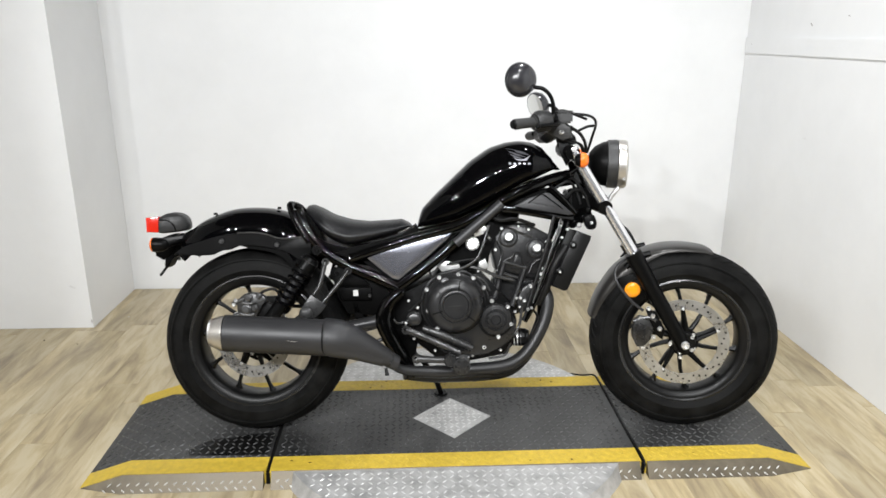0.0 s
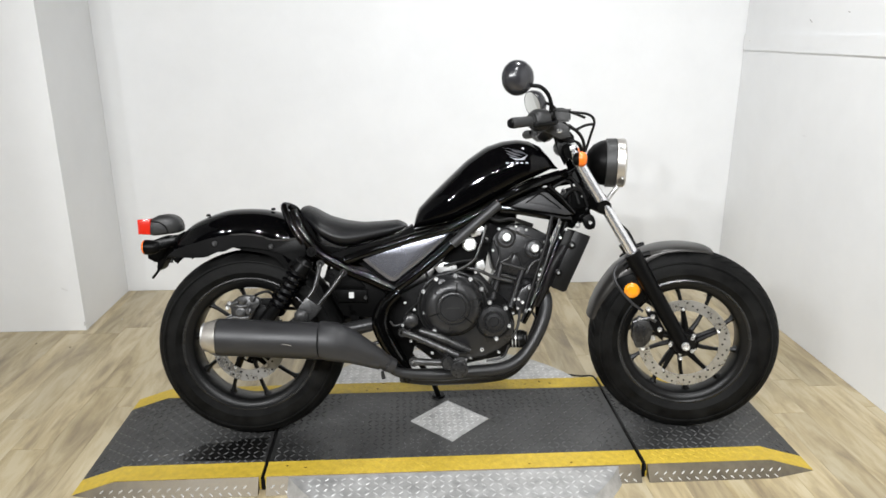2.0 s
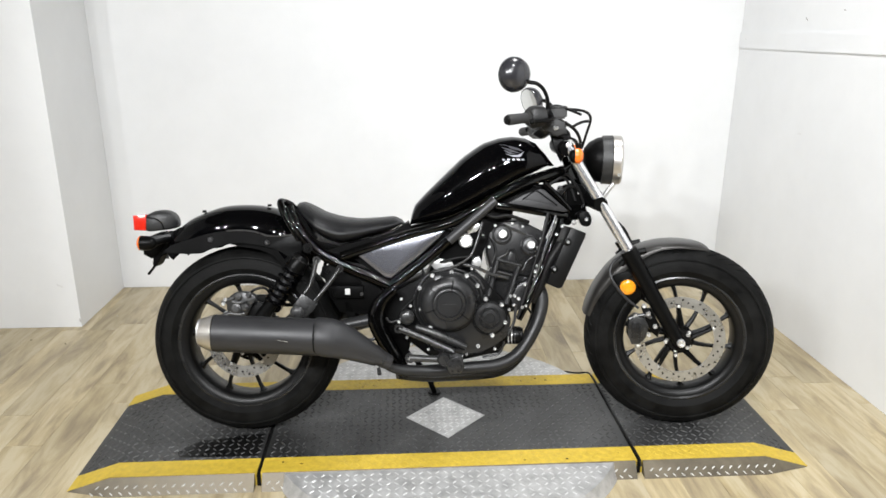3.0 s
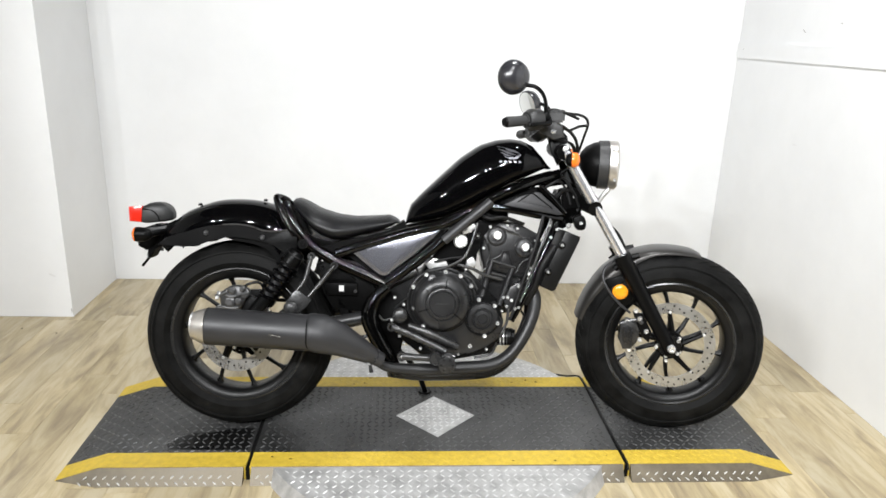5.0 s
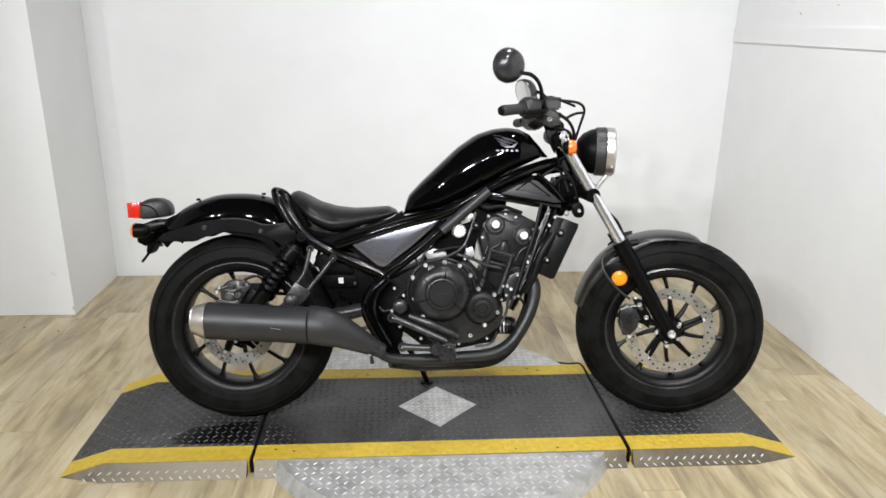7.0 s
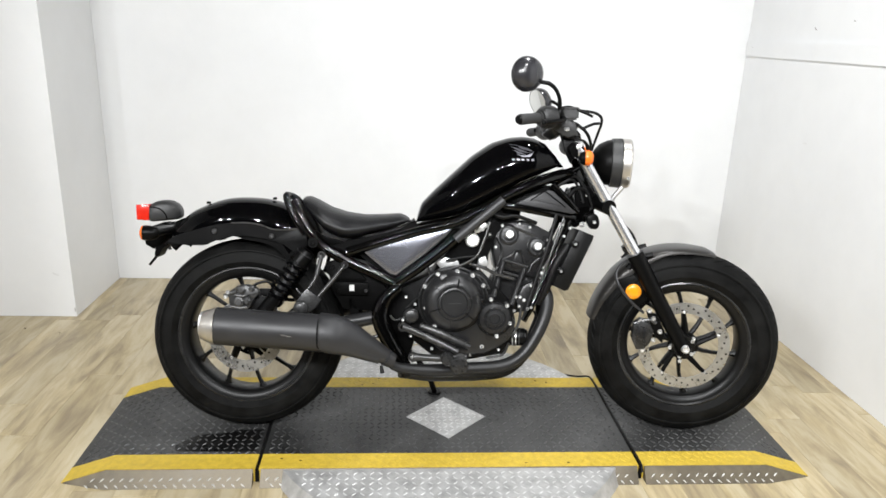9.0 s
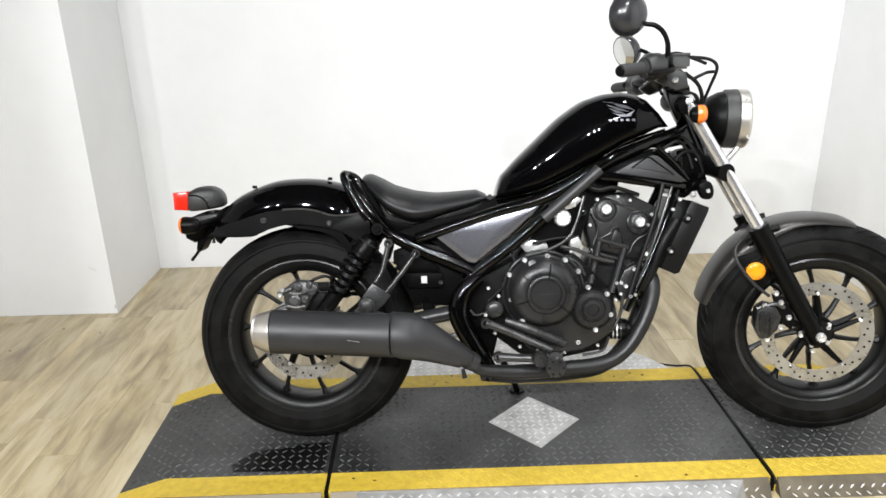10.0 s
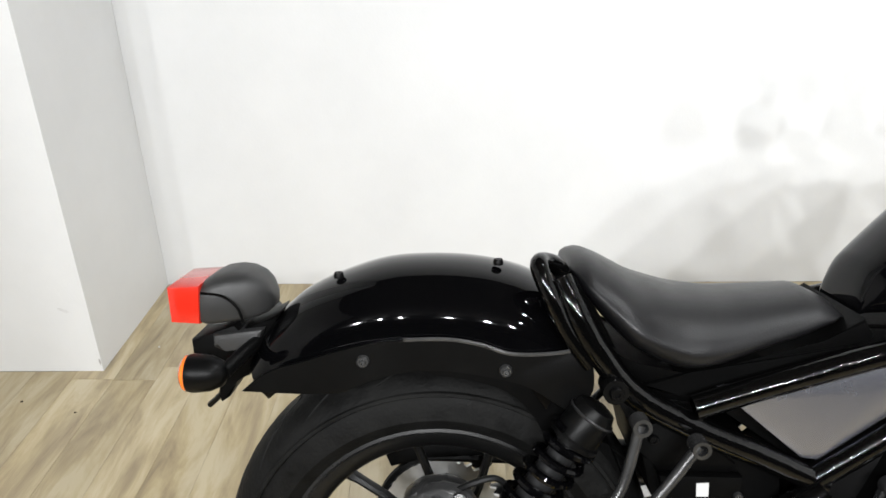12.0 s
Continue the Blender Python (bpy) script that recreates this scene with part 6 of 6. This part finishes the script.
for pts, r in (([(1.090, -0.120, 1.092), (1.147, -0.110, 1.084), (1.168, -0.110, 1.061), (1.158, -0.080, 1.014), (1.144, -0.050, 0.962)], 0.0045), ([(1.003, -0.170, 1.083), (1.055, -0.150, 1.102), (1.101, -0.130, 1.088), (1.138, -0.120, 1.073)], 0.0045), ([(1.085, -0.120, 1.050), (1.120, -0.100, 1.023), (1.138, -0.080, 0.986), (1.138, -0.050, 0.937)], 0.0055),
               ([(1.108, -0.110, 1.034), (1.140, -0.110, 1.049), (1.162, -0.100, 1.052)], 0.0045), ([(1.042, -0.130, 1.013), (1.089, -0.100, 1.000), (1.123, -0.080, 0.986), (1.134, -0.050, 0.947)], 0.006), ([(1.015, 0.220, 1.027), (1.043, 0.150, 1.011), (1.052, 0.100, 0.991)], 0.005)):
    part("control_cable", tube(B(), pts, r, 8), HOSE, bike, "black control cable")

# mirrors
for s, head, stem in ((-1, (0.923, -0.210, 1.199), [(0.966, -0.210, 1.177), (0.994, -0.210, 1.171), (1.016, -0.205, 1.153), (1.028, -0.200, 1.126), (1.031, -0.190, 1.094)]), (1, (0.957, 0.380, 1.126), [(1.001, 0.370, 1.131), (1.033, 0.350, 1.115), (1.043, 0.340, 1.096), (1.041, 0.310, 1.050)])):
    face = Vector((-0.80, -0.60 * s, -0.30)).normalized() if s > 0 else Vector((-0.62, 0.78, 0.05)).normalized()
    mr = part("mirror", lathe(B(), [(0.0535, -0.006), (0.055, 0.0), (0.054, 0.010), (0.047, 0.026), (0.033, 0.037), (0.015, 0.042), (0.003, 0.043)], head, -face, 40), DOME, bike, "round black mirror")
    part("glass", lathe(B(), [(0.0495, 0.0), (0.03, 0.002), (0.004, 0.0025)], Vector(head) + face * 0.0065, face, 40), MIRROR, mr, "mirror glass")
    part("arm", tube(B(), [Vector(head) - face * 0.025, *stem], [0.007, 0.0065, 0.0065, 0.006, 0.0075], 10), SATIN, mr)
    part("arm_base", lathe(B(), [(0.009, 0), (0.012, 0.004), (0.012, 0.02), (0.009, 0.024)], stem[-1], (0, 0, -1), 14), SATIN, mr)

turning(False)
# tank badge: plain wing stripes and a bar, laid on the tank's side
from mathutils.bvhtree import BVHTree
skin = BVHTree.FromPolygons([v.co.copy() for v in tank.data.vertices], [list(p.vertices) for p in tank.data.polygons])


def on_tank(outline, name, mat, lift=0.0012):
    bm = B()
    top = []
    for x, z in outline:
        hit = skin.ray_cast(Vector((x, -0.6, z)), Vector((0, 1, 0)))
        y = hit[0].y if hit[0] else -0.12
        top.append(bm.verts.new((x, y - lift, z)))
    bm.faces.new(top)
    return part(name, bm, mat, tank)


for stripe in ([(0.848, 0.969), (0.872, 0.965), (0.909, 0.955), (0.928, 0.943), (0.894, 0.950)], [(0.853, 0.960), (0.872, 0.955), (0.895, 0.947), (0.915, 0.938), (0.885, 0.942)], [(0.860, 0.950), (0.874, 0.945), (0.889, 0.939), (0.905, 0.933), (0.878, 0.936)], [(0.867, 0.938), (0.884, 0.932), (0.906, 0.931), (0.931, 0.944), (0.917, 0.926), (0.890, 0.925)]):
    on_tank(stripe, "wing_badge", EMBLEM)
for k in range(5):
    on_tank([(x + k * 0.0158, z) for x, z in [(0.857, 0.9195), (0.866, 0.9195), (0.867, 0.9135), (0.858, 0.9135)]], "badge_bar", EMBLEM)
part("tank_seam", tube(B(), [(0.555, -0.070, 0.697), (0.630, -0.100, 0.708), (0.703, -0.115, 0.727)], 0.003, 6), FRAME, bike)

# ---- small things on the floor and walls ----
cable = new("floor_cable")
tagged(cable, "thin black cable lying on the floor", "cable")
part("cable_run", tube(B(), [(SEAM1 + 0.004, PY0 - 0.012, 0.030), (SEAM1 + 0.003, PY0 + 0.02, PH + 0.004), (SEAM1 - 0.002, -0.2, PH + 0.0035), (SEAM1 + 0.002, 0.0, PH + 0.0035), (SEAM1 - 0.004, 0.13, PH + 0.0045), (SEAM1 - 0.012, 0.175, 0.045), (SEAM1 - 0.05, 0.22, 0.022), (SEAM1 - 0.14, 0.29, 0.005), (SEAM1 - 0.26, 0.36, 0.004), (SEAM1 - 0.36, 0.46, 0.004)], 0.0035, 8), HOSE, cable)

def mark(wall, name, at, axis, length, height, mat, seed, turn=0.0):
    """A thin irregular stain on a wall face; axis is the wall's outward direction."""
    r = random.Random(seed)
    out = Vector(axis)
    side = out.cross(Vector((0, 0, 1))).normalized()
    bm = B()
    pts = []
    for k in range(14):
        q = 2 * math.pi * k / 14
        u, v = length * math.cos(q) * r.uniform(0.6, 1), height * math.sin(q) * r.uniform(0.5, 1)
        pts.append(bm.verts.new(Vector(at) + out * 0.0012 + side * (u * math.cos(turn) - v * math.sin(turn)) + Vector((0, 0, u * math.sin(turn) + v * math.cos(turn)))))
    bm.faces.new(pts)
    return part(name, bm, mat, bpy.data.objects[wall])


mark("wall_right", "scuff_mark", (XR, 0.80, 1.425), (-1, 0, 0), 0.018, 0.005, SCUFF, 1, 0.5)
mark("wall_right", "scuff_mark", (XR, 0.53, 1.455), (-1, 0, 0), 0.010, 0.004, SCUFF, 2, 0.2)
mark("trim", "scuff_mark", (XR - 0.008, 1.33, 1.335), (-1, 0, 0), 0.004, 0.003, SCUFF, 3)
mark("wall_boxing", "scuff_mark", (XP - 0.004, YP, 0.035), (0, -1, 0), 0.004, 0.014, SCUFF, 4)
mark("wall_boxing", "scuff_mark", (XP - 0.07, YP, 0.21), (0, -1, 0), 0.022, 0.007, SMEAR, 5, 0.4)
mark("wall_right", "smear_mark", (XR, 0.72, 0.93), (-1, 0, 0), 0.02, 0.006, SMEAR, 6)


# crumbs on the floor
for k, (cx, cy, m) in enumerate(((-1.958, 0.530, DIRT_AND_SHADE), (-1.835, 0.716, DIRT_AND_SHADE), (-1.661, 0.667, DIRT_AND_SHADE), (-1.548, 0.990, WHITE))):
    bm = B()
    crumb_rng = random.Random(40 + k)
    rim = [(cx + 0.0045 * crumb_rng.uniform(0.6, 1.2) * math.cos(q), cy + 0.0035 * crumb_rng.uniform(0.6, 1.2) * math.sin(q)) for q in (2 * math.pi * i / 7 for i in range(7))]
    bridge_rings(bm, [[(x, y, 0.0002) for x, y in rim], [(cx + (x - cx) * 0.7, cy + (y - cy) * 0.7, 0.0022) for x, y in rim]])
    crumb = new("floor_crumb", finish("floor_crumb", bm, m))
    tagged(crumb, "tiny dark crumb of dirt lying on the plank floor" if m is DIRT_AND_SHADE else "tiny white flake lying on the plank floor", "crumb", "crumbs on the floor")


# ---- floor planks ----
PLW, GAPW = 0.125, 0.0005
rng = random.Random(7)
cols = int((XR - XL) / PLW) + 1
for c in range(cols):
    x0 = XL + c * PLW
    w = min(PLW, XR - x0) - GAPW
    if w < 0.02:
        continue
    y = YB - rng.uniform(0.15, 0.95)
    start = YB
    while start > -3.0:
        end = max(y, -3.0)
        length = round(start - end, 3)
        limit = YP if x0 + w < XP else YB
        top = min(start, limit) - 0.0008
        if top - end > 0.03:
            bm = B()
            box(bm, 0, w, 0, top - end - 0.0008, -0.004, 0, 0.0005)
            pl = new("plank", finish("plank", bm, WOOD))
            pl.parent = floor
            pl.location = (x0, end, 0.0)
        start = end
        y = end - rng.choice((0.78, 0.92, 0.92, 1.05))

# the hall's planks, one joined sheet
verts, faces = [], []
far_rng = random.Random(21)
for c in range(int(2 * XD / PLW)):
    x0 = -XD + 0.005 + c * PLW
    y = -3.004 if XL - 0.1 < x0 < XR else YF - 0.01
    while y > YD + 0.02:
        low = max(YD + 0.01, y - far_rng.choice((0.5, 0.78, 0.92, 1.05)))
        k = len(verts)
        verts += [(x0, low, -0.003), (x0 + PLW - GAPW, low, -0.003), (x0 + PLW - GAPW, y - 0.001, -0.003), (x0, y - 0.001, -0.003),
                  (x0, low, -0.0002), (x0 + PLW - GAPW, low, -0.0002), (x0 + PLW - GAPW, y - 0.001, -0.0002), (x0, y - 0.001, -0.0002)]
        faces += [(k + 4, k + 5, k + 6, k + 7), (k, k + 1, k + 5, k + 4), (k + 1, k + 2, k + 6, k + 5), (k + 2, k + 3, k + 7, k + 6), (k + 3, k, k + 4, k + 7)]
        y = low
me = bpy.data.meshes.new("hall_planking")
me.from_pydata(verts, [], faces)
me.materials.append(WOOD_FAR)
far = new("hall_planking", me)
far.parent = floor
tagged(far, "pale oak planks of the hall floor", kind="stuff")
